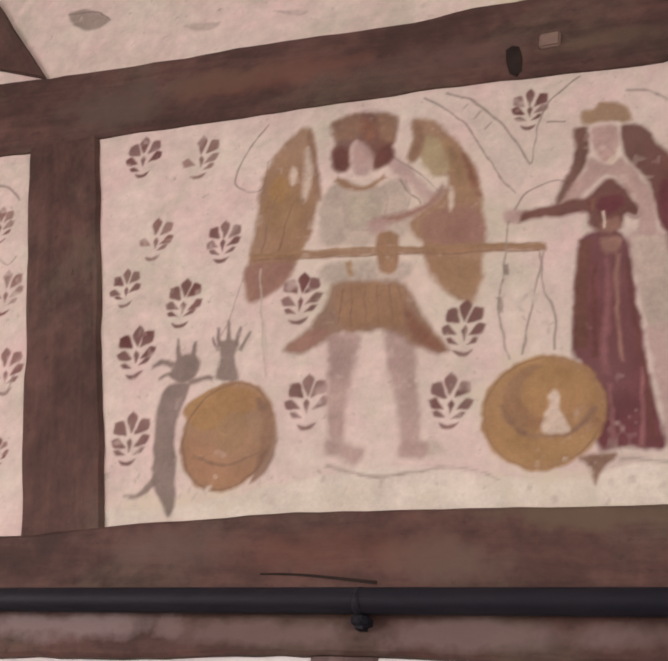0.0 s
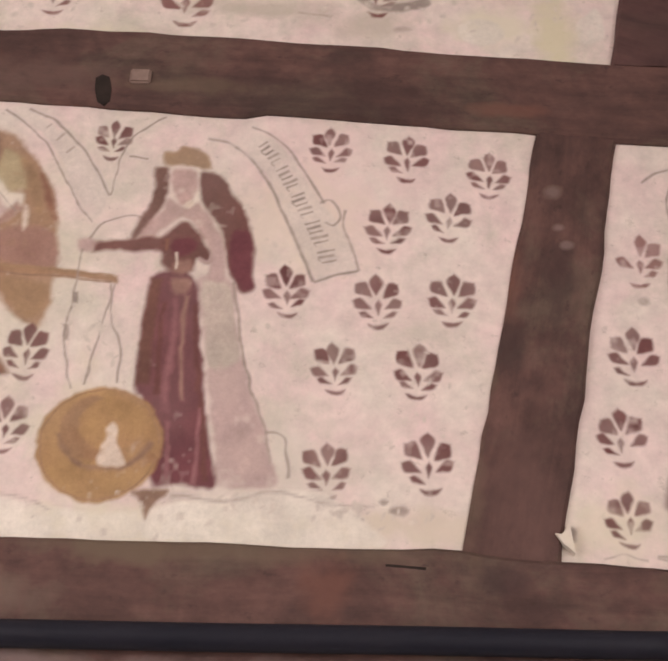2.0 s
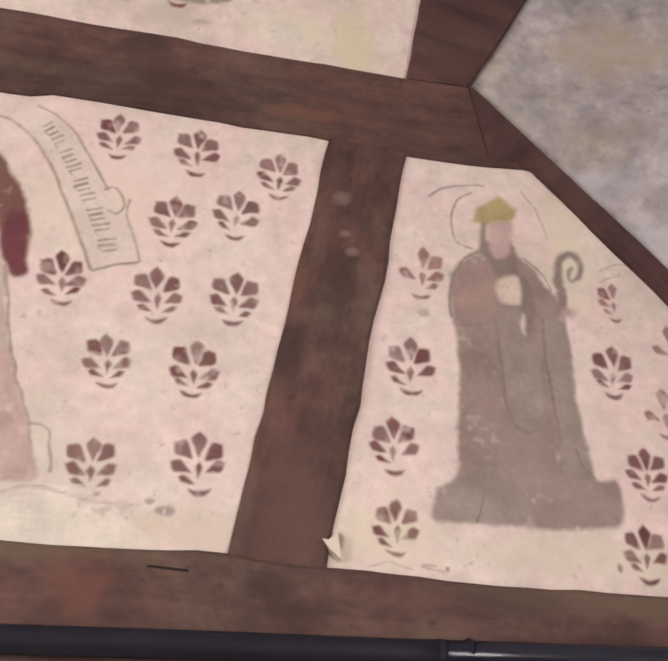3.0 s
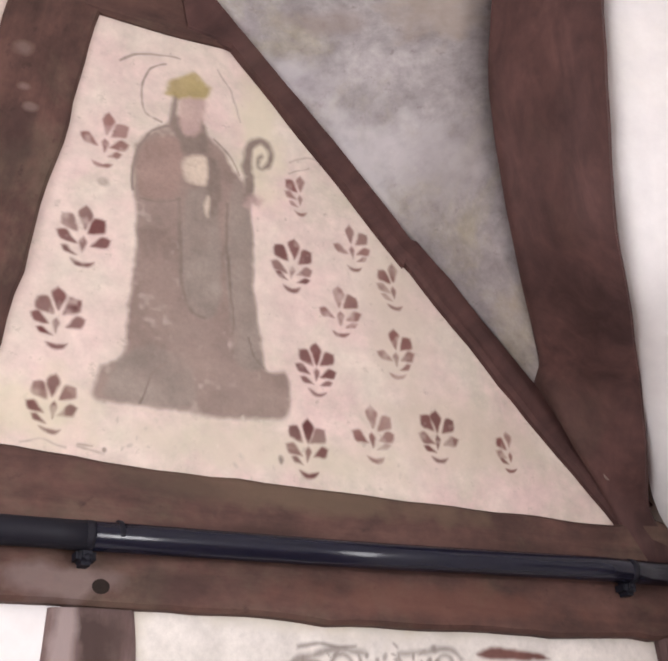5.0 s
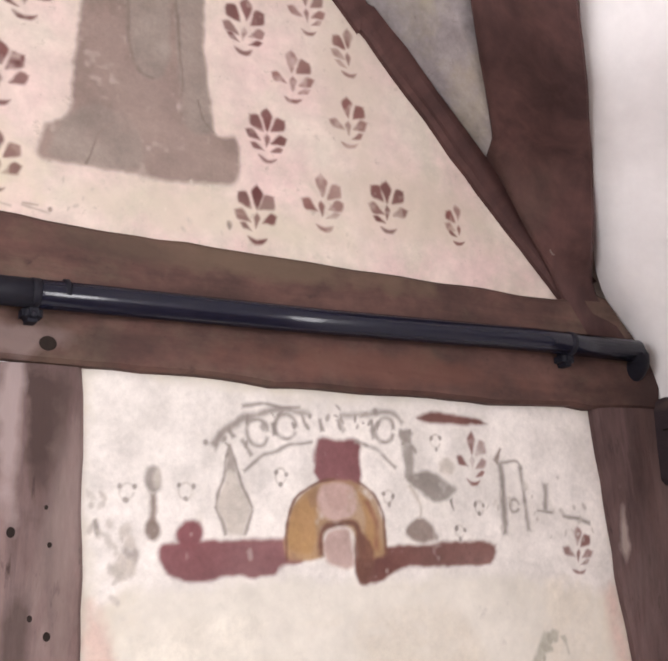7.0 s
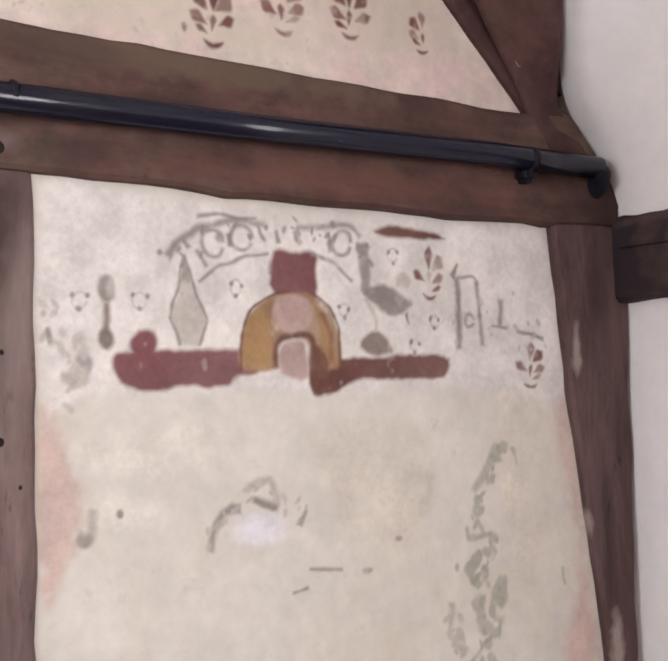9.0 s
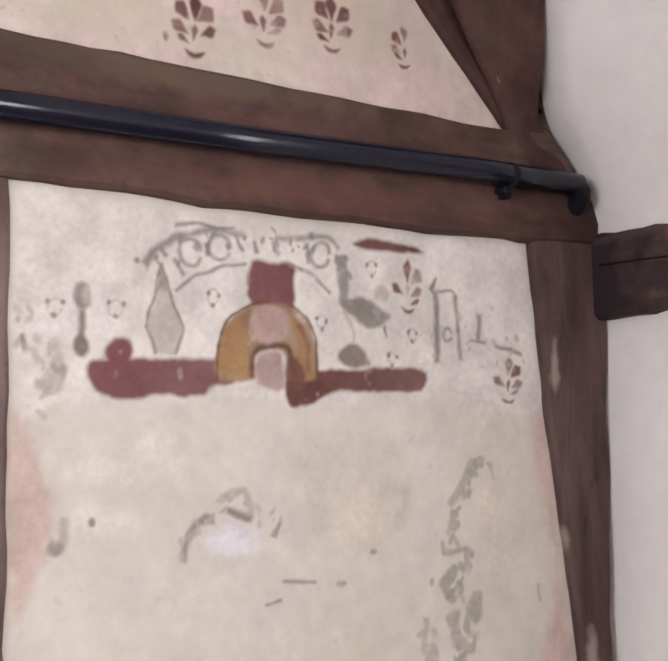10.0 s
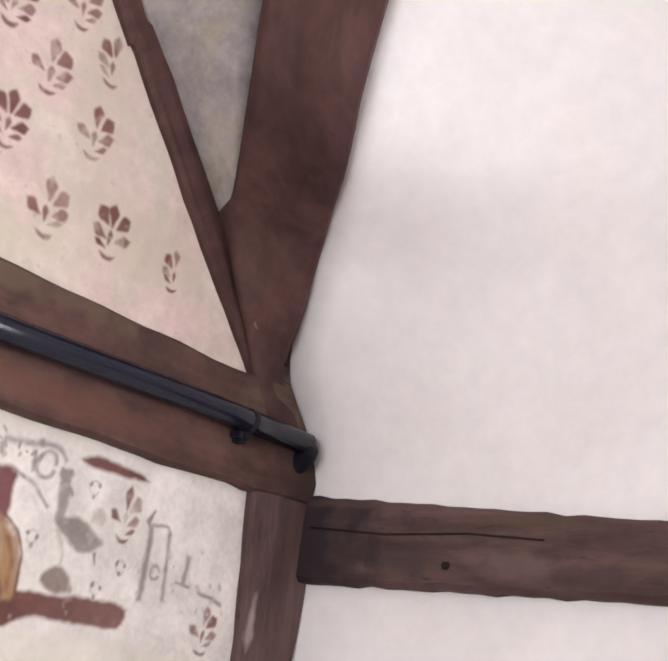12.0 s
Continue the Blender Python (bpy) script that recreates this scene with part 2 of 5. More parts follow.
def along(line, f):
    """The point at the fraction f of a line of points."""
    pts = [Vector(p) for p in line]
    lengths = [(b - a).length for a, b in zip(pts, pts[1:])]
    left = f * sum(lengths)
    for a, b, d in zip(pts, pts[1:], lengths):
        if left <= d or b is pts[-1]:
            return a.lerp(b, min(left / d, 1.0))
        left -= d


def timber(name, upper, lower, mat, label, category, front=-0.015, back=0.09, rough=0.0065, seed=0):
    """A hewn beam on the wall's plane between two edge lines of (x, z), its long edges worn round and uneven."""
    a, b = Vector(upper[0]).lerp(Vector(lower[0]), 0.5), Vector(upper[-1]).lerp(Vector(lower[-1]), 0.5)
    length = (b - a).length
    ax = (b - a).normalized()
    steps = max(6, int(length / 0.05))
    m = Matrix(((ax.x, 0, -ax.y, a.x), (0, 1, 0, 0), (ax.y, 0, ax.x, a.y), (0, 0, 0, 1)))
    inv = m.inverted()
    bm = bmesh.new()
    rings = []
    worn = 0.008
    for i in range(steps + 1):
        f = i / steps
        u, d = along(upper, f), along(lower, f)
        s = (d - u).normalized()
        k = noise.noise((seed * 7.3, f * length * 7, 0.0)) * rough + noise.noise((seed * 3.1, f * length * 24, 4.0)) * rough * 0.6
        k2 = noise.noise((seed * 5.3, f * length * 7, 9.0)) * rough + noise.noise((seed * 2.1, f * length * 24, 14.0)) * rough * 0.6
        u, d = u + s * k, d + s * k2
        dip = noise.noise((seed * 1.7, f * length * 3, 20.0)) * 0.004
        row = [(u, back), (u, front + worn), (u + s * worn, front + dip), (u.lerp(d, 0.35), front + dip * 1.6),
               (u.lerp(d, 0.7), front - dip), (d - s * worn, front + dip), (d, front + worn), (d, back)]
        rings.append([bm.verts.new(inv @ Vector((p.x, y, p.y))) for p, y in row])
    for r, q in zip(rings, rings[1:]):
        for j in range(8):
            bm.faces.new((r[j], r[(j + 1) % 8], q[(j + 1) % 8], q[j]))
    bm.faces.new(rings[0])
    bm.faces.new(rings[-1][::-1])
    bmesh.ops.recalc_face_normals(bm, faces=bm.faces)
    ob = structure(name, bm, mat, label, category)
    ob.matrix_world = m
    return ob


# ---- room ----
XR = 2.58          # the side wall's plane
gable = structure("wall_north", box(-3.4, XR, 0.0, 0.2, 0.0, 4.6), plaster, "cream limewashed gable wall with faded medieval paintings", "wall")


def pierced_wall(name, x0, x1, ya, yb, z0, z1, label):
    """A side wall with one opening for a lamp right through it."""
    bm = box(x0, x1, -4.9, 0.2, 0.0, z0)
    box(x0, x1, -4.9, 0.2, z1, 4.6, bm)
    box(x0, x1, -4.9, ya, z0, z1, bm)
    box(x0, x1, yb, 0.2, z0, z1, bm)
    structure(name, bm, plaster_white, label, "wall")


pierced_wall("wall_east", XR, XR + 0.2, -3.7, -1.8, 1.1, 2.4, "plain white plastered side wall")
# The opening in this unseen wall is made up to let the west lamp in.
pierced_wall("wall_west", -3.6, -3.4, -4.1, -1.9, 1.1, 2.6, "unseen white plastered side wall with an added lamp opening")
structure("wall_south", box(-3.4, XR, -4.9, -4.7, 0.0, 4.6), plaster_white, "plain white plastered wall", "wall")
structure("floor", box(-3.4, XR, -4.7, 0.0, -0.15, 0.0), boards, "worn brown oak floorboards", "floor")
structure("ceiling", box(-3.6, XR + 0.2, -4.9, 0.2, 4.6, 4.75), ceiling_paint, "white plastered ceiling", "ceiling")

# ---- timber frame ----
timber("tie_beam", sorted([(-3.0, 2.275), (-1.125, 2.245), (-0.863, 2.265), (-0.401, 2.292), (0.309, 2.297), (0.770, 2.296), (0.950, 2.280), (1.539, 2.265), (1.917, 2.262), (2.319, 2.262), (2.416, 2.298), (2.508, 2.195), (2.57, 2.13)]),
       sorted([(-3.0, 2.03), (-1.044, 1.984), (-0.273, 2.016), (1.082, 2.022), (1.243, 2.024), (1.618, 2.019), (2.366, 2.024), (2.55, 2.035)]),
       wood, "long brown oak tie beam with cracks", "beam", front=-0.03, seed=1)
timber("collar_beam", sorted([(-2.2, 3.64), (-1.344, 3.581), (-0.590, 3.553), (-0.142, 3.549), (-0.285, 3.537), (0.515, 3.521), (1.147, 3.483), (1.296, 3.480)]),
       sorted([(-2.2, 3.37), (-1.372, 3.329), (-1.149, 3.343), (-0.444, 3.331), (0.311, 3.299), (-0.250, 3.326), (0.330, 3.309), (0.961, 3.277), (1.129, 3.257), (1.429, 3.260)]),
       wood, "brown oak collar beam above the painted panels", "beam", seed=2)
timber("strut", [(-1.369, 3.342), (-1.075, 2.242)], [(-1.153, 3.362), (-0.860, 2.255)], wood, "brown oak strut leaning beside the painted panel", "post", front=-0.012, seed=3)
timber("strut", [(0.962, 3.287), (0.854, 2.711), (0.770, 2.290)], [(1.139, 3.267), (1.043, 2.747), (0.950, 2.274)], wood, "brown oak strut leaning between two painted panels", "post", front=-0.012, seed=4)
timber("brace", [(1.288, 3.489), (1.439, 3.328), (1.854, 2.873), (1.844, 2.892), (2.139, 2.571), (2.421, 2.323)], [(1.328, 3.269), (1.429, 3.260), (1.839, 2.787), (1.817, 2.820), (2.075, 2.530), (2.322, 2.261)],
       wood_dark, "dark oak brace running down to the tie beam", "brace", front=-0.02, seed=5)
timber("upper_strut", [(1.192, 3.771), (1.143, 3.479)], [(1.510, 3.877), (1.292, 3.474)], wood_dark, "dark oak strut rising from the collar beam", "post", front=-0.018, seed=6)
timber("upper_strut", [(-2.220, 4.351), (-1.662, 3.689)], [(-1.839, 4.154), (-1.381, 3.585)], wood, "brown oak strut rising from the collar beam", "post", front=-0.018, seed=7)


def smooth_line(pts, n=5):
    """The line with its bends rounded off."""
    k = len(pts)
    pts = [Vector(p) for p in pts]
    out = []
    for i in range(k - 1):
        a, p, q, d = pts[max(i - 1, 0)], pts[i], pts[i + 1], pts[min(i + 2, k - 1)]
        for s in range(n):
            t = s / n
            out.append(0.5 * (2 * p + (q - a) * t + (2 * a - 5 * p + 4 * q - d) * t * t + (3 * p - a - 3 * q + d) * t ** 3))
    return out + [pts[-1]]


def loft(rows, mat, name, label, category, soft=4):
    """A solid through rows of points, each row a closed section."""
    bm = bmesh.new()
    rings = [[bm.verts.new(p) for p in row] for row in rows]
    k = len(rings[0])
    for r, q in zip(rings, rings[1:]):
        for j in range(k):
            bm.faces.new((r[j], r[(j + 1) % k], q[(j + 1) % k], q[j])).smooth = j < soft
    bm.faces.new(rings[0])
    bm.faces.new(rings[-1][::-1])
    bmesh.ops.recalc_face_normals(bm, faces=bm.faces)
    return structure(name, bm, mat, label, category)


# The heavy corner brace swings out from the gable into the room as it rises.
inner = [(2.358, 2.188, -0.022), (2.306, 2.264, -0.022), (2.268, 2.342, -0.024), (2.190, 2.450, -0.035), (2.114, 2.548, -0.07), (2.077, 2.590, -0.12), (2.027, 2.657, -0.17),
         (1.977, 2.721, -0.22), (1.944, 2.796, -0.25), (1.921, 2.880, -0.27), (1.908, 3.071, -0.28), (1.925, 3.250, -0.28), (2.06, 3.95, -0.28)]
outer = [(2.496, 2.178, -0.035), (2.407, 2.288, -0.035), (2.348, 2.347, -0.10), (2.318, 2.423, -0.15), (2.278, 2.495, -0.20), (2.206, 2.547, -0.28), (2.131, 2.591, -0.36),
         (2.077, 2.653, -0.42), (2.037, 2.707, -0.46), (2.023, 2.871, -0.50), (2.030, 3.050, -0.52), (2.12, 3.95, -0.55)]
inner, outer = smooth_line(inner), smooth_line(outer)
rows = []
for i in range(61):
    f = i / 60
    a, o = along(inner, f), along(outer, f)
    w1, w2 = noise.noise((f * 12, 1.0, 0.0)) * 0.005, noise.noise((f * 14, 5.0, 0.0)) * 0.006
    deep = max(0.06, 0.02 - a.z) if f < 0.25 else a.z + 0.13
    m1 = a.lerp(o, 0.5)
    rows.append([(a.x + 0.09, deep, a.y), (a.x + w1, a.z, a.y), (a.x + w1 + 0.010, a.z - 0.010, a.y), (m1.x - 0.006, m1.z - 0.006 + w1, m1.y),
                 (o.x - 0.016 + w2, o.z + 0.002, o.y), (o.x + w2, o.z + 0.012, o.y), (o.x + 0.03 + w2, o.z + 0.05, o.y), (max(o.x, a.x) + 0.12, max(deep, o.z + 0.1), o.y)])
brace = loft(rows, wood_dark, "corner_brace", "heavy dark oak brace above the tie beam", "brace")

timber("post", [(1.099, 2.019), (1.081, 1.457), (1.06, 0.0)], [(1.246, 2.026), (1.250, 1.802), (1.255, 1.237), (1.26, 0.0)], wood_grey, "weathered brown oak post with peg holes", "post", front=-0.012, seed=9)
timber("post", [(2.368, 2.027), (2.405, 1.636), (2.478, 1.108), (2.46, 0.0)], [(2.567, 2.045), (2.583, 1.873), (2.558, 1.100), (2.53, 0.0)], wood_corner, "weathered oak corner post under the tie beam", "post", front=-0.025, seed=10)

# Rail along the side wall.
rail = bmesh.new()
rings = []
for i in range(41):
    f = i / 40
    y = 0.02 - f * 1.5
    top, low = 2.060 - 0.055 * min(f * 1.72, 1.5), 1.868 - 0.012 * f
    k, k2 = noise.noise((f * 30, 2.0, 0.0)) * 0.007, noise.noise((f * 30, 8.0, 0.0)) * 0.006
    top, low = top + k, low + k2
    rings.append([rail.verts.new(p) for p in ((XR + 0.05, y, top + 0.006), (XR - 0.030, y, top), (XR - 0.038 + k * 0.6, y, top - 0.012),
                  (XR - 0.040 + k2, y, (top + low) / 2), (XR - 0.038, y, low + 0.012), (XR - 0.028, y, low), (XR + 0.05, y, low))])
for r, q in zip(rings, rings[1:]):
    for j in range(7):
        rail.faces.new((r[j], r[(j + 1) % 7], q[(j + 1) % 7], q[j]))
rail.faces.new(rings[0])
rail.faces.new(rings[-1][::-1])
bmesh.ops.recalc_face_normals(rail, faces=rail.faces)
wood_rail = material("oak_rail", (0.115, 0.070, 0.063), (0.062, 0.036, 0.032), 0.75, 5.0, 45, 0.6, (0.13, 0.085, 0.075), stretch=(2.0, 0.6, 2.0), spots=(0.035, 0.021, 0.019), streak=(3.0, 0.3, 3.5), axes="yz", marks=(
    # First mark: the corner's shade, put into the rail's colour at its end.
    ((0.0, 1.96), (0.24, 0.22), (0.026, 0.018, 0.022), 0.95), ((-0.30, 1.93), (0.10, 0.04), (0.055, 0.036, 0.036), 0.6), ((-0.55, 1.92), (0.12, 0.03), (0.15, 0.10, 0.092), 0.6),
    ((-0.62, 2.00), (0.15, 0.015), (0.10, 0.068, 0.045), 0.6), ((-0.75, 1.90), (0.10, 0.03), (0.045, 0.03, 0.028), 0.6), ((-0.20, 2.04), (0.2, 0.012), (0.10, 0.066, 0.055), 0.5)))
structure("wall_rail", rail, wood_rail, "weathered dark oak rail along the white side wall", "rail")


def slab(outline, mat, name, front, parent, label="", back=0.004):
    """A thin skin of plaster with an uneven edge."""
    bm = bmesh.new()
    pts = []
    for p, q in zip(outline, outline[1:] + outline[:1]):
        n = max(2, int((Vector(p) - Vector(q)).length / 0.02))
        for i in range(n):
            v = Vector(p).lerp(Vector(q), i / n)
            w = Vector((noise.noise((v.x * 30, v.y * 30, 1.0)), noise.noise((v.x * 30, v.y * 30, 6.0)))) * 0.004
            pts.append(v + w)
    face = bm.faces.new([bm.verts.new((p.x, front, p.y)) for p in pts])
    rest = bmesh.ops.extrude_face_region(bm, geom=[face])["geom"]
    bmesh.ops.translate(bm, vec=(0, back - front, 0), verts=[v for v in rest if isinstance(v, bmesh.types.BMVert)])
    bmesh.ops.recalc_face_normals(bm, faces=bm.faces)
    return put(name, bm, mat, parent, label)


slab([(1.20, 2.06), (2.40, 2.06), (2.50, 0.02), (1.20, 0.02)], plaster_low, "plaster_panel", -0.003, gable, "yellowed bare plaster with worn painting")
slab([(-3.35, 2.06), (1.12, 2.06), (1.12, 0.02), (-3.35, 0.02)], plaster_white, "plaster_panel", -0.003, gable, "clean white plaster panel")
diagonal = [(2.395, 2.345), (2.139, 2.571), (1.854, 2.873), (1.439, 3.328), (1.282, 3.497), (1.42, 3.80), (1.70, 4.40)]
grey_panel = bmesh.new()
sheet = []
for i in range(41):
    a, o = along(diagonal, i / 40), along(inner[12:], i / 40)
    a = Vector((a.x, a.y, -0.003))
    o = Vector((o.x + 0.03, o.y, o.z + 0.035))
    sheet.append([grey_panel.verts.new((p.x, p.z, p.y)) for p in (Vector((*a.xy.lerp(o.xy, k / 8), a.z + (o.z - a.z) * (k / 8) ** 2)) for k in range(9))] + [grey_panel.verts.new((o.x + 0.03, 0.05, o.y)), grey_panel.verts.new((a.x, 0.05, a.y))])
for r, q in zip(sheet, sheet[1:]):
    for k in range(11):
        grey_panel.faces.new((r[k], r[(k + 1) % 11], q[(k + 1) % 11], q[k])).smooth = k < 8
grey_panel.faces.new(sheet[0])
grey_panel.faces.new(sheet[-1][::-1])
bmesh.ops.recalc_face_normals(grey_panel, faces=grey_panel.faces)
put("plaster_panel", grey_panel, plaster_grey, gable, "grey stained plaster bowing out to the brace")
edge = [Vector((2.574, 1.93, -0.03)), Vector((2.572, 2.07, -0.03)), Vector((2.565, 2.14, -0.03))] + [Vector((p.x + 0.012, p.y, p.z + 0.028)) for p in outer[5:]]
edge = [along(edge, k / 60) for k in range(61)]
cove = [sum(edge[max(k - 3, 0):k + 4], Vector()) / len(edge[max(k - 3, 0):k + 4]) for k in range(61)]
sections = []
for k, p in enumerate(cove):
    near = cove[max(k - 12, 0):k + 13]
    m1 = sum(near, Vector()) / len(near)
    bend = Vector((m1.x + (XR - m1.x) * 0.62, m1.z * 0.65 - 0.22))
    start, stop = Vector((p.x, p.z)), Vector((XR - 0.0005, -1.25))
    curve = [start.lerp(bend, t).lerp(bend.lerp(stop, t), t) for t in (k / 8 for k in range(9))]
    sections.append([(q.x, q.y, p.y) for q in curve] + [(XR + 0.05, -1.25, p.y), (XR + 0.05, 0.05, p.y), (min(p.x + 0.35, XR - 0.01), 0.05, p.y)])
loft(sections, plaster_white, "wall_corner", "white plaster sweeping into the corner beside the brace", "wall", 8)
timber("post", [((-0.334, 2.028)), (-0.62, 0.0)], [((-0.200, 2.032)), (-0.46, 0.0)], wood_grey, "weathered oak post between white panels", "post", front=-0.012, seed=11)
timber("post", [((0.224, 2.044)), (0.10, 0.0)], [((0.287, 2.046)), (0.19, 0.0)], wood_grey, "narrow weathered oak post between white panels", "post", front=-0.012, seed=12)

# ---- pipe on the tie beam ----
def tube(line, r, bm=None, n=20):
    bm = bm or bmesh.new()
    rings = []
    for i, p in enumerate(line):
        p = Vector(p)
        d = (Vector(line[min(i + 1, len(line) - 1)]) - Vector(line[max(i - 1, 0)])).normalized()
        s = d.cross((0, 1, 0)).normalized()
        u = s.cross(d)
        rings.append([bm.verts.new(p + (s * math.cos(a) + u * math.sin(a)) * r) for a in (2 * math.pi * k / n for k in range(n))])
    for q, w in zip(rings, rings[1:]):
        for k in range(n):
            bm.faces.new((q[k], q[(k + 1) % n], w[(k + 1) % n], w[k])).smooth = True
    bm.faces.new(rings[0][::-1])
    bm.faces.new(rings[-1])
    bmesh.ops.recalc_face_normals(bm, faces=bm.faces)
    return bm


PY = -0.062
pipe = tagged(new("pipe"), "black painted metal pipe along the tie beam", "pipe")
line = [(-3.3, 2.13), (-1.043, 2.096), (-0.283, 2.107), (0.316, 2.115), (0.70, 2.122), (1.063, 2.126), (1.687, 2.137), (2.188, 2.152), (2.474, 2.154)]
line = sorted(line)
part_line = [(x, PY, z - 0.001) for x, z in line]
joint = [p for p in part_line if p[0] < 1.1] + [(1.144, PY, 2.1265)]
put("tube", tube(joint, 0.0245), iron_dull, pipe, "dull length of pipe")
put("tube", tube([joint[-1]] + [p for p in part_line if p[0] > 1.2], 0.0245), iron, pipe)
for x, z in ((1.195, 2.132), (-0.227, 2.108)):
    put("coupling", tube([(x - 0.004, PY, z - 0.001), (x + 0.004, PY, z - 0.001)], 0.0252), iron_dull, pipe)

x, z = (2.474, 2.154)
put("elbow", tube([(x - 0.03, PY, z - 0.001), (x - 0.008, PY, z - 0.003), (x + 0.006, PY + 0.004, z - 0.013), (x + 0.016, PY + 0.016, z - 0.024), (x + 0.020, PY + 0.034, z - 0.036), (x + 0.020, PY + 0.075, z - 0.046)], 0.0240), iron_dull, pipe)


def pipe_clip(x, z):
    clip = tagged(new("pipe_clip"), "small black metal clip holding the pipe", "clip", "clips along the pipe")
    clip.location = (x, PY, z - 0.002)
    put("band", tube([(-0.007, 0, 0), (0.007, 0, 0)], 0.0250), iron_dull, clip)
    lug = box(-0.017, 0.017, -0.002, 0.05, -0.047, -0.016)
    bmesh.ops.bevel(lug, geom=lug.edges[:], offset=0.009, segments=3, affect="EDGES")
    put("lug", lug, iron_dull, clip)
    screw = bmesh.new()
    bmesh.ops.create_uvsphere(screw, u_segments=10, v_segments=6, radius=0.006)
    bmesh.ops.scale(screw, vec=(1, 0.5, 1), verts=screw.verts)
    bmesh.ops.translate(screw, vec=(0, -0.002, -0.036), verts=screw.verts)
    put("screw", screw, iron_dull, clip)


for x, z in ((-0.227, 2.107), (1.144, 2.129), (2.280, 2.154)):
    pipe_clip(x, z)


# ---- wall paintings ----
Paint = collections.namedtuple("Paint", "colour other wear scale")


def pigment(colour, other=None, wear=0.5, scale=14.0):
    """Old paint: two tones, how far it has worn, and how close its mottling is."""
    return Paint(np.array(colour), np.array(other or [c * 0.75 for c in colour]), wear, scale)


def paint_surface(name, under, marks=()):
    """The painted skin of a wall: pigment lying more or less thinly over the plaster of that wall."""
    m = bpy.data.materials.new(name)
    m.use_nodes = True
    nt = m.node_tree
    b = nt.nodes["Principled BSDF"]
    b.inputs["Roughness"].default_value, b.inputs["Specular IOR Level"].default_value = 0.92, 0.2
    place = nt.nodes.new("ShaderNodeNewGeometry").outputs["Position"]
    wall = tones(nt, place, **under)
    fray = ragged(nt)
    for centre, reach, stain, much in marks:
        wall = blotch(nt, wall, centre, reach, stain, much, fray)
    coat = nt.nodes.new("ShaderNodeAttribute")
    coat.attribute_name = "paint"
    fine = ramp(nt, mottle(nt, place, 70, 5.0, 0.7, 5.0), 0.25, 0.75, 0.86, 1.14)
    broad = ramp(nt, mottle(nt, place, 13, 6.0, 0.65, 8.0, 0.5), 0.3, 0.7, 0.88, 1.12)
    tint = mix(nt, 1.0, mix(nt, 1.0, coat.outputs["Color"], grey(nt, fine), "MULTIPLY"), grey(nt, broad), "MULTIPLY")
    nt.links.new(mix(nt, coat.outputs["Alpha"], wall, tint), b.inputs["Base Color"])
    relief = nt.nodes.new("ShaderNodeBump")
    relief.inputs["Strength"].default_value, relief.inputs["Distance"].default_value = 0.15, 0.01
    nt.links.new(mottle(nt, place, under["fine"] * 0.3, 6.0, 0.6, 2.0), relief.inputs["Height"])
    nt.links.new(relief.outputs["Normal"], b.inputs["Normal"])
    return m


PAINT_HIGH = paint_surface("paint_on_gable", WALL, WALL_MARKS)
PAINT_LOW = paint_surface("paint_on_lower_panel", LOW)
RED = pigment((0.108, 0.038, 0.036), (0.145, 0.052, 0.048), 0.65)
RED2 = pigment((0.15, 0.055, 0.048), (0.19, 0.075, 0.066), 0.85)
MAROON = pigment((0.155, 0.050, 0.056), (0.115, 0.038, 0.045), 0.15)
MAROON_L = pigment((0.27, 0.125, 0.125), (0.22, 0.10, 0.10), 0.3)
BROWNRED = pigment((0.12, 0.050, 0.042), (0.15, 0.062, 0.052), 0.2)
HAIR = pigment((0.16, 0.075, 0.055), (0.12, 0.058, 0.045), 0.3)
OCHRE = pigment((0.33, 0.21, 0.115), (0.26, 0.165, 0.10), 0.3)
OCHRE_D = pigment((0.26, 0.155, 0.092), (0.31, 0.185, 0.11), 0.3)
GOLD = pigment((0.36, 0.22, 0.10), (0.30, 0.175, 0.09), 0.15)
ORANGE = pigment((0.34, 0.175, 0.09), (0.24, 0.16, 0.10), 0.2, scale=7)
FEATHER = pigment((0.26, 0.16, 0.105), (0.20, 0.12, 0.085), 0.35, scale=20)
FLESH = pigment((0.42, 0.29, 0.255), (0.38, 0.26, 0.235), 0.3)
MAUVE = pigment((0.39, 0.275, 0.255), (0.45, 0.33, 0.295), 0.5)
PALE = pigment((0.40, 0.345, 0.285), (0.46, 0.38, 0.32), 0.4)
SAGE = pigment((0.36, 0.325, 0.25), (0.42, 0.36, 0.29), 0.5)
GREY = pigment((0.19, 0.148, 0.128), (0.235, 0.18, 0.155), 0.25, scale=9)
COPE = pigment((0.262, 0.195, 0.168), (0.212, 0.156, 0.136), 0.3, scale=9)
ROBE = pigment((0.31, 0.215, 0.185), (0.27, 0.19, 0.165), 0.4, scale=9)
SMUDGE = pigment((0.49, 0.42, 0.36), (0.53, 0.46, 0.39), 0.8)
COPE_G = pigment((0.275, 0.23, 0.20), (0.24, 0.19, 0.165), 0.4, scale=9)
LINE = pigment((0.225, 0.18, 0.155), (0.285, 0.225, 0.19), 0.65)
FAINT = pigment((0.36, 0.295, 0.25), (0.40, 0.325, 0.28), 0.8)
WASH = pigment((0.64, 0.575, 0.50), (0.58, 0.535, 0.455), 0.8)
MAUVE_D = pigment((0.26, 0.145, 0.112), (0.30, 0.175, 0.14), 0.4)
RUSTY = pigment((0.25, 0.125, 0.08), (0.21, 0.10, 0.07), 0.4)
OLIVE_P = pigment((0.36, 0.29, 0.17), (0.40, 0.32, 0.20), 0.5)
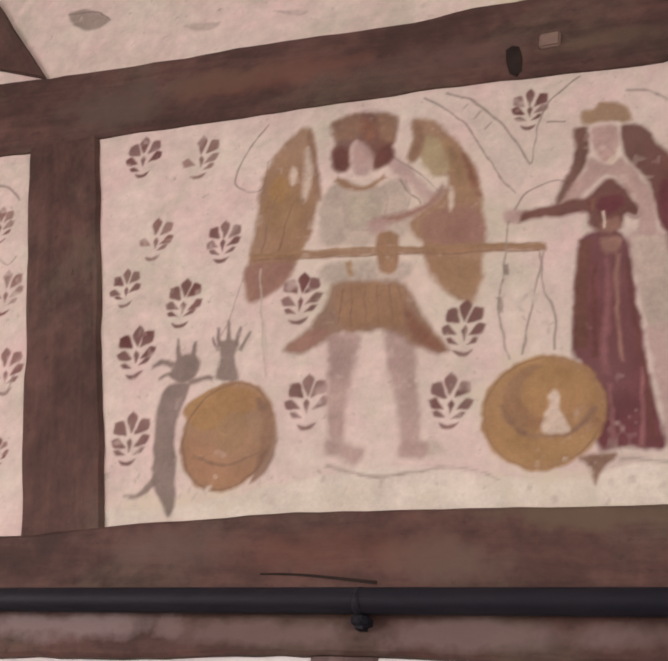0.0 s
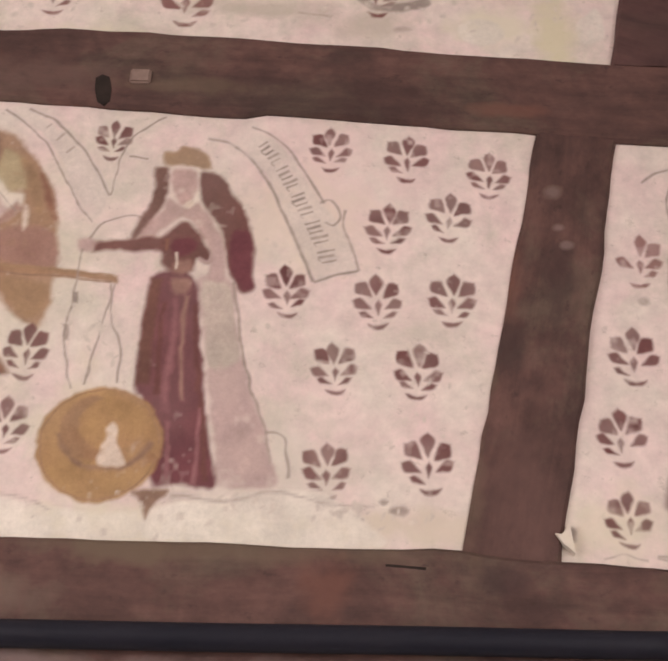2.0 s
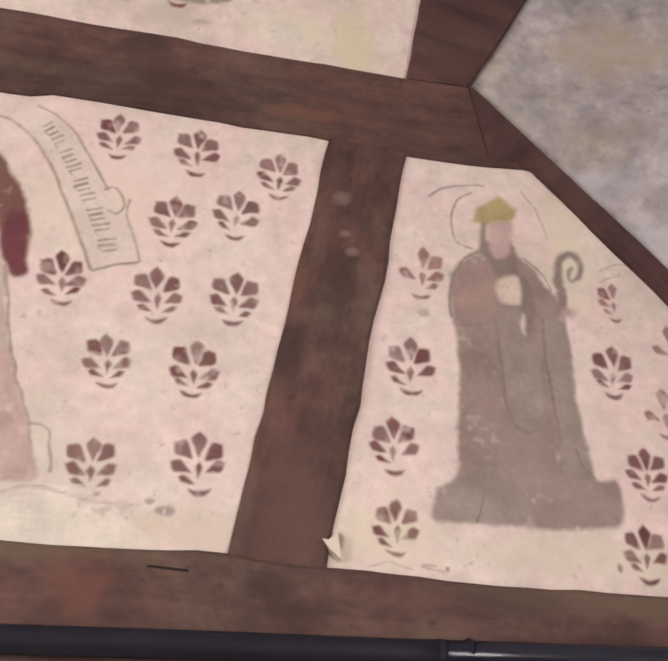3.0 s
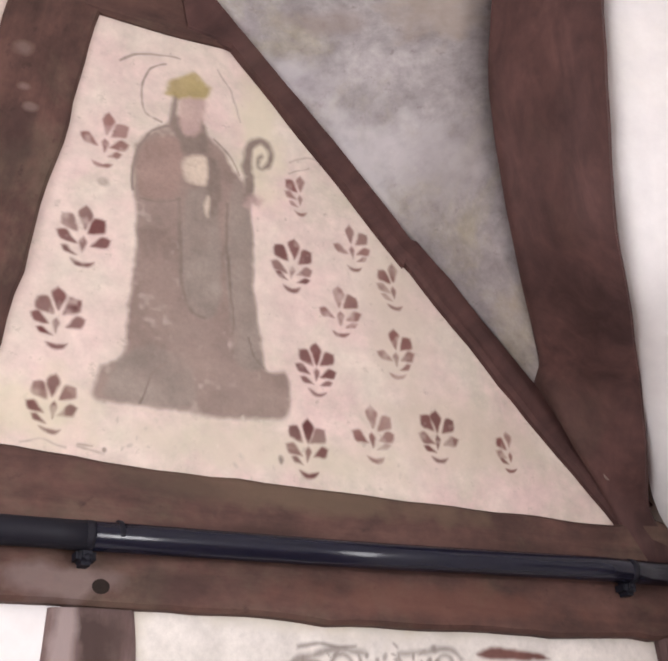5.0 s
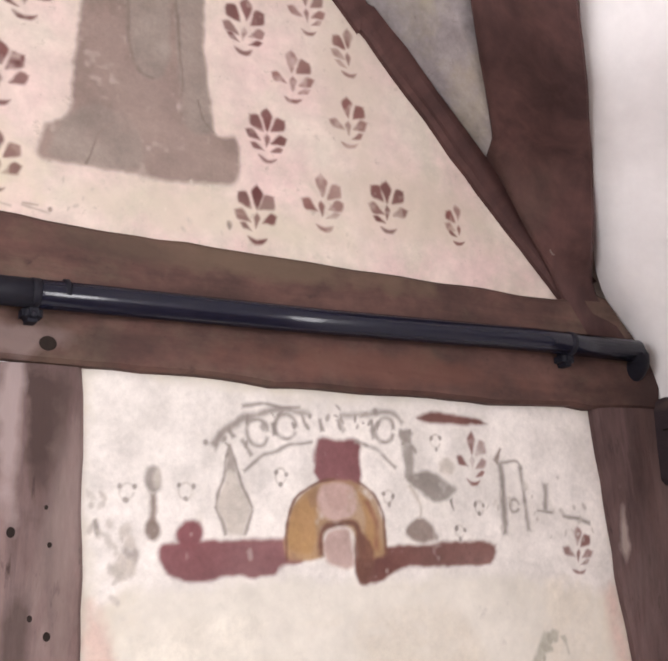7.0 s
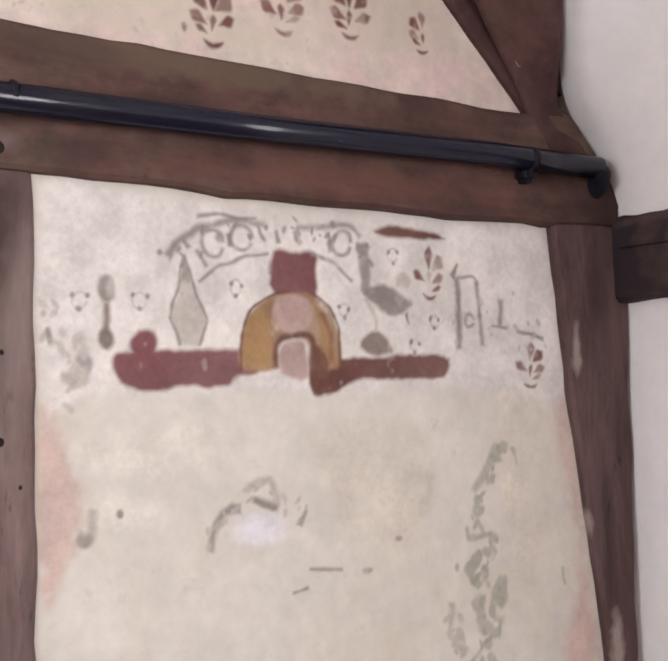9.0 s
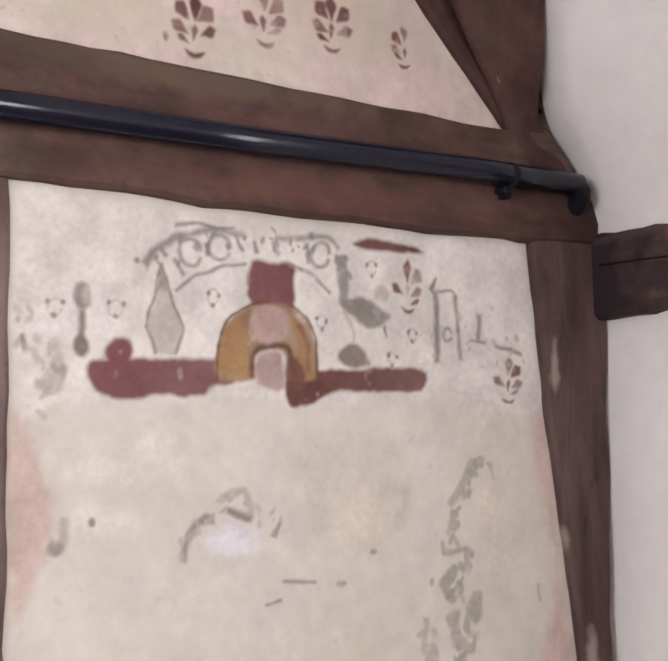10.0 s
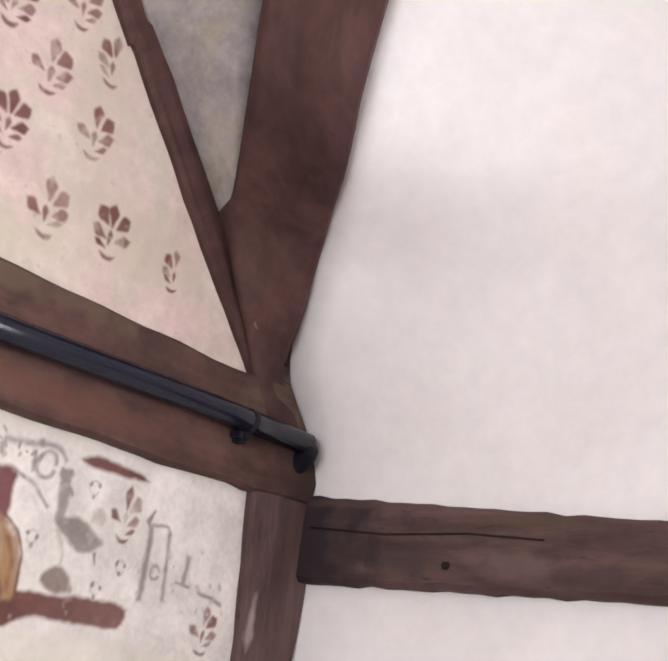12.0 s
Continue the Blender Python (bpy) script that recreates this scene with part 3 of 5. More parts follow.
OLIVE = pigment((0.31, 0.25, 0.10), (0.35, 0.27, 0.13), 0.3)
SCROLL = pigment((0.54, 0.47, 0.41), (0.57, 0.49, 0.43), 0.9)
CREAM = pigment((0.56, 0.47, 0.38), (0.52, 0.42, 0.35), 0.3)
L_RED = pigment((0.200, 0.080, 0.086), (0.15, 0.060, 0.064), 0.15)
L_GREY = pigment((0.19, 0.165, 0.15), (0.24, 0.205, 0.18), 0.45)
L_LINE = pigment((0.22, 0.19, 0.175), (0.29, 0.25, 0.225), 0.55)
L_FAINT = pigment((0.42, 0.38, 0.34), (0.48, 0.43, 0.39), 0.9)
L_PALE = pigment((0.42, 0.38, 0.335), (0.47, 0.42, 0.37), 0.4)
PINK = pigment((0.56, 0.42, 0.365), (0.53, 0.40, 0.35), 0.35)
CLEAN = pigment(LIME["base"], LIME["second"], 0.2, scale=6)
OCHRE_W = pigment((0.585, 0.53, 0.45), (0.60, 0.54, 0.455), 1.2, scale=6)
FOLIAGE = pigment((0.34, 0.32, 0.265), (0.40, 0.37, 0.31), 0.6)
PALE_P = pigment((0.69, 0.645, 0.57), (0.67, 0.62, 0.54), 0.9)
LEG = pigment((0.355, 0.250, 0.228), (0.41, 0.305, 0.268), 0.3)
CHALK = pigment((0.70, 0.68, 0.70), (0.66, 0.63, 0.66), 0.1)


def smooth(pts, closed=True, n=6):
    """A soft line through the points."""
    pts = [Vector(p) for p in pts]
    out, k = [], len(pts)
    for i in range(k if closed else k - 1):
        if closed:
            a, b, c, d = (pts[(i + j) % k] for j in (-1, 0, 1, 2))
        else:
            a, b, c, d = pts[max(i - 1, 0)], pts[i], pts[i + 1], pts[min(i + 2, k - 1)]
        for s in range(n):
            t = s / n
            out.append(0.5 * (2 * b + (c - a) * t + (2 * a - 5 * b + 4 * c - d) * t * t + (3 * b - a - 3 * c + d) * t ** 3))
    if not closed:
        out.append(pts[-1])
    return out


def oval(c, rx, rz, turn=0.0, n=30, start=0.0, end=360.0):
    c, t = Vector(c), radians(turn)
    rx, rz = rx * 0.83, rz * 0.83
    out = []
    for i in range(n):
        a = radians(start + (end - start) * i / n)
        x, z = rx * math.cos(a), rz * math.sin(a)
        out.append(c + Vector((x * math.cos(t) - z * math.sin(t), x * math.sin(t) + z * math.cos(t))))
    return out


def stroke(pts, w0, w1=None, n=6):
    """A brush stroke along a soft line, from one width to another."""
    w1 = w0 if w1 is None else w1
    mid = smooth(pts, False, n)
    left, right = [], []
    for i, p in enumerate(mid):
        d = (mid[min(i + 1, len(mid) - 1)] - mid[max(i - 1, 0)]).normalized()
        s = Vector((-d.y, d.x)) * (w0 + (w1 - w0) * i / (len(mid) - 1)) / 2
        left.append(p + s)
        right.append(p - s)
    return left + right[::-1]


def ring(c, rx, rz, w, start=0.0, end=360.0):
    return stroke(oval(c, rx, rz, 0, 22, start, end + (end - start) / 21 if end - start < 360 else end + 1), w, n=2)


def petal(base, tip, w):
    a, b = Vector(base), Vector(tip)
    d = b - a
    s = Vector((-d.y, d.x)).normalized() * w / 2
    return smooth([a, a + d * 0.32 + s * 0.6, a + d * 0.64 + s, a + d * 0.84 + s * 0.66, b, b, a + d * 0.84 - s * 0.66, a + d * 0.64 - s, a + d * 0.32 - s * 0.6], True, 3)


TABLE = np.random.RandomState(5).rand(64, 64)


def drift(x, z, size, seed=0):
    """Soft random values from 0 to 1 over the wall, changing over about that many metres."""
    u, v = x / size + seed * 7.31, z / size + seed * 3.77
    i, j = np.floor(u).astype(int), np.floor(v).astype(int)
    f, g = u - i, v - j
    f, g = f * f * (3 - 2 * f), g * g * (3 - 2 * g)
    i0, i1, j0, j1 = i % 64, (i + 1) % 64, j % 64, (j + 1) % 64
    return (TABLE[i0, j0] * (1 - f) + TABLE[i1, j0] * f) * (1 - g) + (TABLE[i0, j1] * (1 - f) + TABLE[i1, j1] * f) * g


def depth_inside(x, z, outline):
    """How far places lie inside an outline; negative outside it."""
    a = outline
    c = np.roll(a, -1, 0)
    d = c - a
    rx, rz = x[:, None] - a[:, 0], z[:, None] - a[:, 1]
    t = np.clip((rx * d[:, 0] + rz * d[:, 1]) / np.maximum((d * d).sum(1), 1e-12), 0, 1)
    dist = np.sqrt((rx - t * d[:, 0]) ** 2 + (rz - t * d[:, 1]) ** 2).min(1)
    cross = (a[:, 1] > z[:, None]) != (c[:, 1] > z[:, None])
    rise = np.where(np.abs(d[:, 1]) < 1e-12, 1e-12, d[:, 1])
    odd = (cross & (rx < d[:, 0] * rz / rise)).sum(1) % 2 == 1
    return np.where(odd, dist, -dist)


LAID = []           # bounds of the painted things so far, and how many lie under each
COATS = []          # every coat of paint laid so far: bounds, outline, paint, softness, unevenness, seed


def prepare(outline, paint, soft, uneven):
    o = np.array([(p[0], p[1]) for p in outline])
    nxt = np.roll(o, -1, 0)
    area = abs((o[:, 0] * nxt[:, 1] - nxt[:, 0] * o[:, 1]).sum()) / 2
    soft = max(0.0012, min(soft, 1.1 * area / max(np.linalg.norm(nxt - o, axis=1).sum(), 1e-6)))
    lo, hi = o.min(0) - soft - uneven, o.max(0) + soft + uneven
    return (lo, hi, o, paint, soft, uneven, len(COATS) % 23)


def cover(coat, x, z):
    """How thickly one coat covers each place: soft, uneven at its edge and worn through in spots."""
    lo, hi, o, paint, soft, uneven, seed = coat
    out = np.zeros(len(x))
    near = (x > lo[0]) & (x < hi[0]) & (z > lo[1]) & (z < hi[1])
    if not near.any():
        return out
    x, z = x[near], z[near]
    d = depth_inside(x + (drift(x, z, 0.028, seed) - 0.5) * uneven * 1.5, z + (drift(x, z, 0.028, seed + 9) - 0.5) * uneven * 1.5, o)
    d += (drift(x, z, 0.011, seed + 4) - 0.5) * soft * 0.45
    f = np.clip((d + soft * 0.6) / (soft * 1.7), 0, 1)
    f = f * f * (3 - 2 * f)
    worn = 0.55 * drift(x, z, 0.034, seed + 2) + 0.45 * drift(x, z, 0.012, seed + 6)
    f *= 1 - 0.6 * np.clip((worn - (0.78 - 0.30 * paint.wear)) * 2.6, 0, 1)
    f *= 1 - 0.45 * paint.wear * drift(x, z, 0.11, seed + 1)
    out[near] = f
    return out


def blend(coats, x, z):
    """The colour and cover of many coats laid one over another."""
    rgb, alpha = np.zeros((len(x), 3)), np.zeros(len(x))
    for coat in coats:
        f, paint = cover(coat, x, z), coat[3]
        tone = np.clip(0.6 * drift(x, z, 0.9 / paint.scale, 3) + 0.4 * drift(x, z, 0.3 / paint.scale, 7), 0, 1)[:, None]
        light = (0.88 + 0.24 * drift(x, z, 0.05, coat[6]))[:, None]
        mine = (paint.colour * (1 - tone) + paint.other * tone) * light
        whole = f + alpha * (1 - f)
        rgb = np.where(whole[:, None] > 1e-5, (mine * f[:, None] + rgb * (alpha * (1 - f))[:, None]) / np.maximum(whole, 1e-5)[:, None], mine)
        alpha = whole
    return rgb, alpha


def painted(name, layers, label, category, group="", uneven=0.004, parent=None, parts=(), fade=0.007):
    """Coats of paint, (outline, paint) in order from the lowest up, as one thin thing on the wall."""
    own = []
    for outline, paint in layers:
        own.append(prepare(outline, paint, fade, uneven))
        COATS.append(own[-1])
    lo, hi = np.min([c[0] for c in own], 0), np.max([c[1] for c in own], 0)
    size = (hi - lo).max()
    step = 0.0022 if size < 0.2 else 0.003 if size < 1.0 else 0.005
    nx, nz = int((hi[0] - lo[0]) / step) + 2, int((hi[1] - lo[1]) / step) + 2
    x, z = np.meshgrid(lo[0] + step * np.arange(nx), lo[1] + step * np.arange(nz), indexing="ij")
    x, z = x.ravel(), z.ravel()
    bare = np.ones(len(x))
    for coat in own:
        bare *= 1 - cover(coat, x, z)
    wet = (bare < 0.995).reshape(nx, nz)
    cell = wet[:-1, :-1] | wet[1:, :-1] | wet[:-1, 1:] | wet[1:, 1:]
    i, j = np.nonzero(cell)
    quads = np.stack([i * nz + j, (i + 1) * nz + j, (i + 1) * nz + j + 1, i * nz + j + 1], 1)
    used, faces = np.unique(quads, return_inverse=True)
    x, z = x[used], z[used]
    under = [c for c in COATS if (c[0] < hi).all() and (c[1] > lo).all()]
    rgb, alpha = blend(under, x, z)
    c = (lo + hi) / 2
    me = bpy.data.meshes.new(name)
    level = 1 + max([n for a, b, n in LAID if (a < hi).all() and (b > lo).all()], default=0)
    LAID.append((lo, hi, level))
    out = -0.0001 - 0.00002 * level - (0.003 if c[1] < 2.03 else 0.0)
    me.from_pydata(np.stack([x - c[0], np.full(len(x), out), z - c[1]], 1).tolist(), [], faces.reshape(-1, 4).tolist())
    me.color_attributes.new("paint", "FLOAT_COLOR", "POINT").data.foreach_set("color", np.column_stack([rgb, alpha]).astype(np.float32).ravel())
    me.materials.append(PAINT_LOW if c[1] < 2.03 else PAINT_HIGH)
    ob = new(name, me)
    ob.location = (c[0], 0, c[1])
    if parent:
        ob.parent = parent
        ob.location -= parent.location
    for k, (part_name, coats) in enumerate(parts):
        painted(part_name, coats, "", "", "", uneven, ob, fade=fade)
    return tagged(ob, label, category, group)


def fragments(layers, label):
    for k, layer in enumerate(layers):
        painted("painted_fragment", [layer], label, "wall painting", "traces of lost painting")


# -- stencilled flowers, each worn in its own way --
PETALS = [petal((0, 0.09), (0.0, 0.53), 0.28), petal((-0.08, 0.07), (-0.39, 0.35), 0.31), petal((0.08, 0.07), (0.39, 0.35), 0.31),
          petal((-0.10, -0.14), (-0.46, 0.03), 0.22), petal((0.10, -0.14), (0.46, 0.03), 0.22), petal((0, -0.25), (0, 0.04), 0.15),
          petal((-0.07, -0.30), (-0.36, -0.18), 0.13), petal((0.07, -0.30), (0.36, -0.18), 0.13),
          smooth([(-0.20, -0.38), (0, -0.42), (0.20, -0.38), (0.10, -0.50), (-0.10, -0.50)], True, 3)]
whole, worn_a, worn_b, faded = ((), 0), ((7,), 0), ((1, 6), 1), ((2, 4, 7), 1)


def flower(top, foot, state=whole, wide=0.88):
    a, b = Vector(top), Vector(foot)
    d, mid = a - b, (a + b) / 2
    turn, tall = math.atan2(d.x, d.y) * 0.6 + random.uniform(-0.05, 0.05), d.length * 0.97
    skip, old = state
    coats = []
    for k, shape in enumerate(PETALS):
        if k in skip:
            continue
        slip = Vector((random.uniform(-0.02, 0.02), random.uniform(-0.02, 0.02)))
        turned = [Vector((p.x * wide, p.y)) + slip for p in (Vector(q) for q in shape)]
        coats.append(([mid + tall * Vector((p.x * math.cos(turn) + p.y * math.sin(turn), p.y * math.cos(turn) - p.x * math.sin(turn))) for p in turned], RED2 if old else RED))
    return painted("painted_flower", coats, "worn dark red stencilled flower, partly flaked away" if old else "dark red stencilled palmette flower on cream plaster",
                   "wall painting", "stencilled flowers on the gable wall", 0.003, fade=0.005)


for pair in (((-1.004, 3.324), (-0.977, 3.192)), ((-0.829, 3.294), (-0.805, 3.162)), ((-0.908, 3.063), (-0.888, 2.939)), ((-0.713, 3.032), (-0.697, 2.912)), ((-0.964, 2.926), (-0.940, 2.816)), ((-0.793, 2.879), (-0.771, 2.749)),
             ((-0.896, 2.762), (-0.869, 2.627)), ((-0.860, 2.541), (-0.836, 2.411))):
    flower(*pair, random.choice((whole, worn_a, worn_b)))
for pair in (((-0.486, 2.865), (-0.468, 2.731)), ((-0.431, 2.610), (-0.419, 2.477)), ((-0.111, 2.590), (-0.107, 2.466)), ((0.016, 3.284), (0.019, 3.173)),
             ((0.501, 3.281), (0.502, 3.157)), ((0.672, 3.264), (0.669, 3.132)), ((0.855, 3.223), (0.847, 3.097)), ((0.631, 3.079), (0.631, 2.948)), ((0.765, 3.110), (0.759, 2.980)), ((0.420, 2.913), (0.423, 2.783)),
             ((0.609, 2.897), (0.612, 2.766)), ((0.766, 2.905), (0.765, 2.773)), ((0.523, 2.735), (0.531, 2.611)), ((0.693, 2.735), (0.694, 2.605)), ((0.516, 2.516), (0.521, 2.390)), ((0.711, 2.539), (0.715, 2.408))):
    flower(*pair, random.choice((whole, whole, worn_a)))
for pair in (((1.162, 3.014), (1.159, 2.884)), ((1.128, 2.787), (1.125, 2.652)), ((1.089, 2.605), (1.088, 2.480)), ((1.090, 2.432), (1.086, 2.315))):
    flower(*pair, random.choice((worn_a, worn_b)))
for pair, me in ((((1.593, 2.974), (1.584, 2.875)), faded), (((1.566, 2.814), (1.564, 2.686)), whole), (((1.706, 2.881), (1.708, 2.767)), worn_b), (((1.802, 2.802), (1.807, 2.691)), faded),
                 (((1.670, 2.725), (1.670, 2.601)), worn_b), (((1.792, 2.650), (1.801, 2.530)), worn_b), (((1.608, 2.583), (1.611, 2.465)), whole), (((1.582, 2.415), (1.585, 2.293)), worn_a),
                 (((1.727, 2.467), (1.734, 2.339)), worn_b), (((1.882, 2.476), (1.884, 2.356)), worn_a), (((2.056, 2.449), (2.059, 2.359)), faded)):
    flower(*pair, me)
for pair in (((-1.418, 3.162), (-1.380, 3.046)), ((-1.335, 2.959), (-1.300, 2.829)), ((-1.268, 2.732), (-1.231, 2.603)), ((-1.215, 2.493), (-1.195, 2.421)), ((-0.191, 3.749), (-0.171, 3.595)), ((0.133, 3.741), (0.151, 3.569)), ((0.597, 3.773), (0.599, 3.617))):
    flower(*pair, worn_b)

# -- great panel: weighing scene --
W = "wall painting"
painted("painted_ground", [
    (smooth([(-1.039, 2.334), (-0.801, 2.310), (-0.614, 2.333), (-0.345, 2.382), (-0.134, 2.390), (0.088, 2.358), (0.288, 2.391), (0.482, 2.414), (0.600, 2.356), (0.597, 2.300), (0.172, 2.299), (-0.243, 2.291), (-0.696, 2.274), (-1.018, 2.264)]), WASH),
    (stroke([(-0.366, 2.400), (-0.237, 2.372), (-0.091, 2.389), (0.005, 2.358)], 0.012, 0.004), FAINT),
    (stroke([(0.226, 2.397), (0.324, 2.387), (0.427, 2.408), (0.516, 2.390), (0.612, 2.385)], 0.010, 0.005), FAINT),
    (oval((0.658, 2.378), 0.025, 0.015), LINE), (oval((0.628, 2.394), 0.012, 0.008), LINE),
], "pale green and grey painted ground, mostly worn", W)

painted("painted_scroll", [
    (stroke([(-0.636, 3.301), (-0.687, 3.220), (-0.703, 3.135), (-0.627, 3.105), (-0.621, 3.189)], 0.007, 0.005), LINE),
], "thin grey outline of a painted scroll end", W, "painted scrolls")
painted("painted_scroll", [
    (smooth([(-0.216, 3.313), (-0.142, 3.285), (-0.034, 3.184), (0.026, 3.087), (-0.001, 3.011), (-0.055, 3.082), (-0.103, 3.191)]), SCROLL),
    (stroke([(-0.185, 3.311), (-0.110, 3.269), (-0.034, 3.184), (0.027, 3.078)], 0.008, 0.006), LINE), (stroke([(0.129, 3.299), (0.069, 3.251), (0.039, 3.177), (0.028, 3.078)], 0.006, 0.005), LINE),
    (stroke([(-0.236, 3.307), (-0.136, 3.223), (-0.055, 3.082), (-0.001, 3.005)], 0.007, 0.005), LINE), (stroke([(-0.002, 2.962), (0.027, 3.009), (0.082, 3.027), (0.124, 3.007)], 0.007, 0.004), LINE),
    (stroke([(0.058, 3.185), (0.101, 3.181)], 0.006, 0.004), LINE),
    (stroke([(-0.139, 3.254), (-0.125, 3.271)], 0.007), FAINT), (stroke([(-0.109, 3.221), (-0.093, 3.243)], 0.007), FAINT), (stroke([(-0.083, 3.189), (-0.067, 3.209)], 0.007), FAINT),
], "grey outlined painted scroll curling between the figures", W, "painted scrolls")
letters = []
foot = [(0.329, 3.223), (0.360, 3.174), (0.394, 3.112), (0.429, 3.038), (0.458, 2.972), (0.483, 2.909)]
top = [(0.360, 3.251), (0.401, 3.204), (0.439, 3.144), (0.473, 3.077), (0.514, 2.999), (0.544, 2.923)]
for k in range(27):
    if k % 6 == 5:
        continue
    f = 0.03 + 0.94 * k / 26
    a, b = along(foot, f), along(top, f)
    low, high = 0.22 - 0.06 * (k % 4 == 1), 0.74 + 0.08 * (k % 3 == 0)
    letters.append((stroke([a.lerp(b, low), a.lerp(b, high)], 0.008 if k % 2 else 0.006), LINE))
    if k % 3 == 1:
        letters.append((stroke([a.lerp(b, low), along(foot, f + 0.03).lerp(along(top, f + 0.03), low + 0.06)], 0.005), FAINT))
painted("painted_scroll", [
    (smooth([(0.335, 3.260), (0.394, 3.228), (0.439, 3.163), (0.477, 3.093), (0.523, 3.030), (0.543, 2.986), (0.568, 2.908), (0.528, 2.895), (0.480, 2.878), (0.439, 2.974), (0.405, 3.049), (0.366, 3.133), (0.317, 3.198)]), SCROLL),
    (stroke([(0.227, 3.241), (0.275, 3.229), (0.322, 3.192), (0.367, 3.128), (0.405, 3.046), (0.437, 2.972), (0.477, 2.874)], .008, .009), LINE),
    (stroke([(0.323, 3.277), (0.367, 3.256), (0.405, 3.222), (0.439, 3.169), (0.473, 3.110), (0.492, 3.073)], .006, .008), LINE),
    (stroke([(0.483, 3.074), (0.507, 3.083), (0.529, 3.044), (0.515, 3.018), (0.496, 3.026)], .007, .006), LINE),
    (stroke([(0.539, 3.059), (0.535, 3.016), (0.554, 2.965), (0.571, 2.905)], .007, .008), LINE),
    (stroke([(0.571, 2.905), (0.528, 2.895), (0.477, 2.874)], .007, .008), LINE),
], "pale painted scroll with unreadable grey lettering", W, "painted scrolls", 0.0015, parts=[("letter", [o]) for o in letters])

wings = [
    (smooth([(-0.523, 3.273), (-0.555, 3.268), (-0.587, 3.234), (-0.620, 3.179), (-0.634, 3.114), (-0.632, 3.043), (-0.629, 2.973), (-0.633, 2.928), (-0.633, 2.883), (-0.622, 2.822), (-0.606, 2.797), (-0.573, 2.804), (-0.527, 2.834), (-0.504, 2.876), (-0.486, 2.919), (-0.472, 2.963), (-0.468, 3.031), (-0.473, 3.101), (-0.493, 3.174), (-0.505, 3.236)]), OCHRE_D),
    (smooth([(-0.612, 3.088), (-0.576, 3.109), (-0.523, 3.081), (-0.508, 3.022), (-0.530, 2.966), (-0.585, 2.982), (-0.616, 3.030)]), OCHRE),
    (smooth([(-0.525, 3.268), (-0.501, 3.224), (-0.479, 3.137), (-0.460, 3.053), (-0.486, 3.078), (-0.504, 3.163), (-0.529, 3.226)]), FEATHER),
    (smooth([(-0.625, 2.900), (-0.507, 2.892), (-0.524, 2.842), (-0.573, 2.806), (-0.606, 2.799), (-0.625, 2.839)]), MAUVE_D),
    (smooth([(-0.608, 3.112), (-0.582, 3.146), (-0.552, 3.107), (-0.557, 3.060), (-0.589, 3.063)]), GOLD),
    (smooth([(-0.529, 3.199), (-0.516, 3.213), (-0.498, 3.150), (-0.495, 3.079), (-0.505, 3.049), (-0.518, 3.069), (-0.522, 3.129)]), CREAM),
    (smooth([(-0.560, 3.141), (-0.553, 3.165), (-0.538, 3.149), (-0.536, 3.115), (-0.548, 3.109)]), CREAM),
    (stroke([(-0.595, 2.926), (-0.593, 3.017), (-0.582, 3.086)], .006, .004), FEATHER),
    (stroke([(-0.553, 2.923), (-0.544, 3.002), (-0.535, 3.059)], .006, .004), FEATHER),
    (smooth([(-0.262, 3.247), (-0.221, 3.248), (-0.177, 3.211), (-0.131, 3.154), (-0.096, 3.093), (-0.075, 3.012), (-0.062, 2.914), (-0.058, 2.829), (-0.067, 2.758), (-0.084, 2.744), (-0.132, 2.771), (-0.174, 2.815), (-0.193, 2.858), (-0.203, 2.901), (-0.223, 2.924), (-0.247, 2.964), (-0.213, 2.995), (-0.168, 3.031), (-0.160, 3.070), (-0.193, 3.084), (-0.224, 3.138), (-0.246, 3.129), (-0.264, 3.142), (-0.253, 3.188)]), OCHRE_D),
    (smooth([(-0.221, 3.197), (-0.172, 3.169), (-0.144, 3.103), (-0.169, 3.082), (-0.198, 3.078), (-0.229, 3.137)]), OLIVE_P),
    (smooth([(-0.184, 3.182), (-0.134, 3.131), (-0.107, 3.048), (-0.124, 3.027), (-0.152, 3.086)]), OCHRE),
    (smooth([(-0.263, 3.245), (-0.229, 3.232), (-0.222, 3.185), (-0.236, 3.128), (-0.263, 3.137), (-0.253, 3.188)]), FEATHER),
    (smooth([(-0.210, 2.967), (-0.155, 2.996), (-0.077, 2.979), (-0.064, 2.892), (-0.184, 2.904)]), MAUVE_D),
    (smooth([(-0.136, 3.148), (-0.096, 3.087), (-0.076, 3.012), (-0.089, 3.013), (-0.114, 3.071)]), RUSTY),
    (smooth([(-0.157, 3.039), (-0.144, 3.046), (-0.134, 2.995), (-0.146, 2.982)]), CREAM),
    (smooth([(-0.174, 2.857), (-0.075, 2.851), (-0.074, 2.789), (-0.099, 2.760), (-0.134, 2.784)]), OCHRE),
]
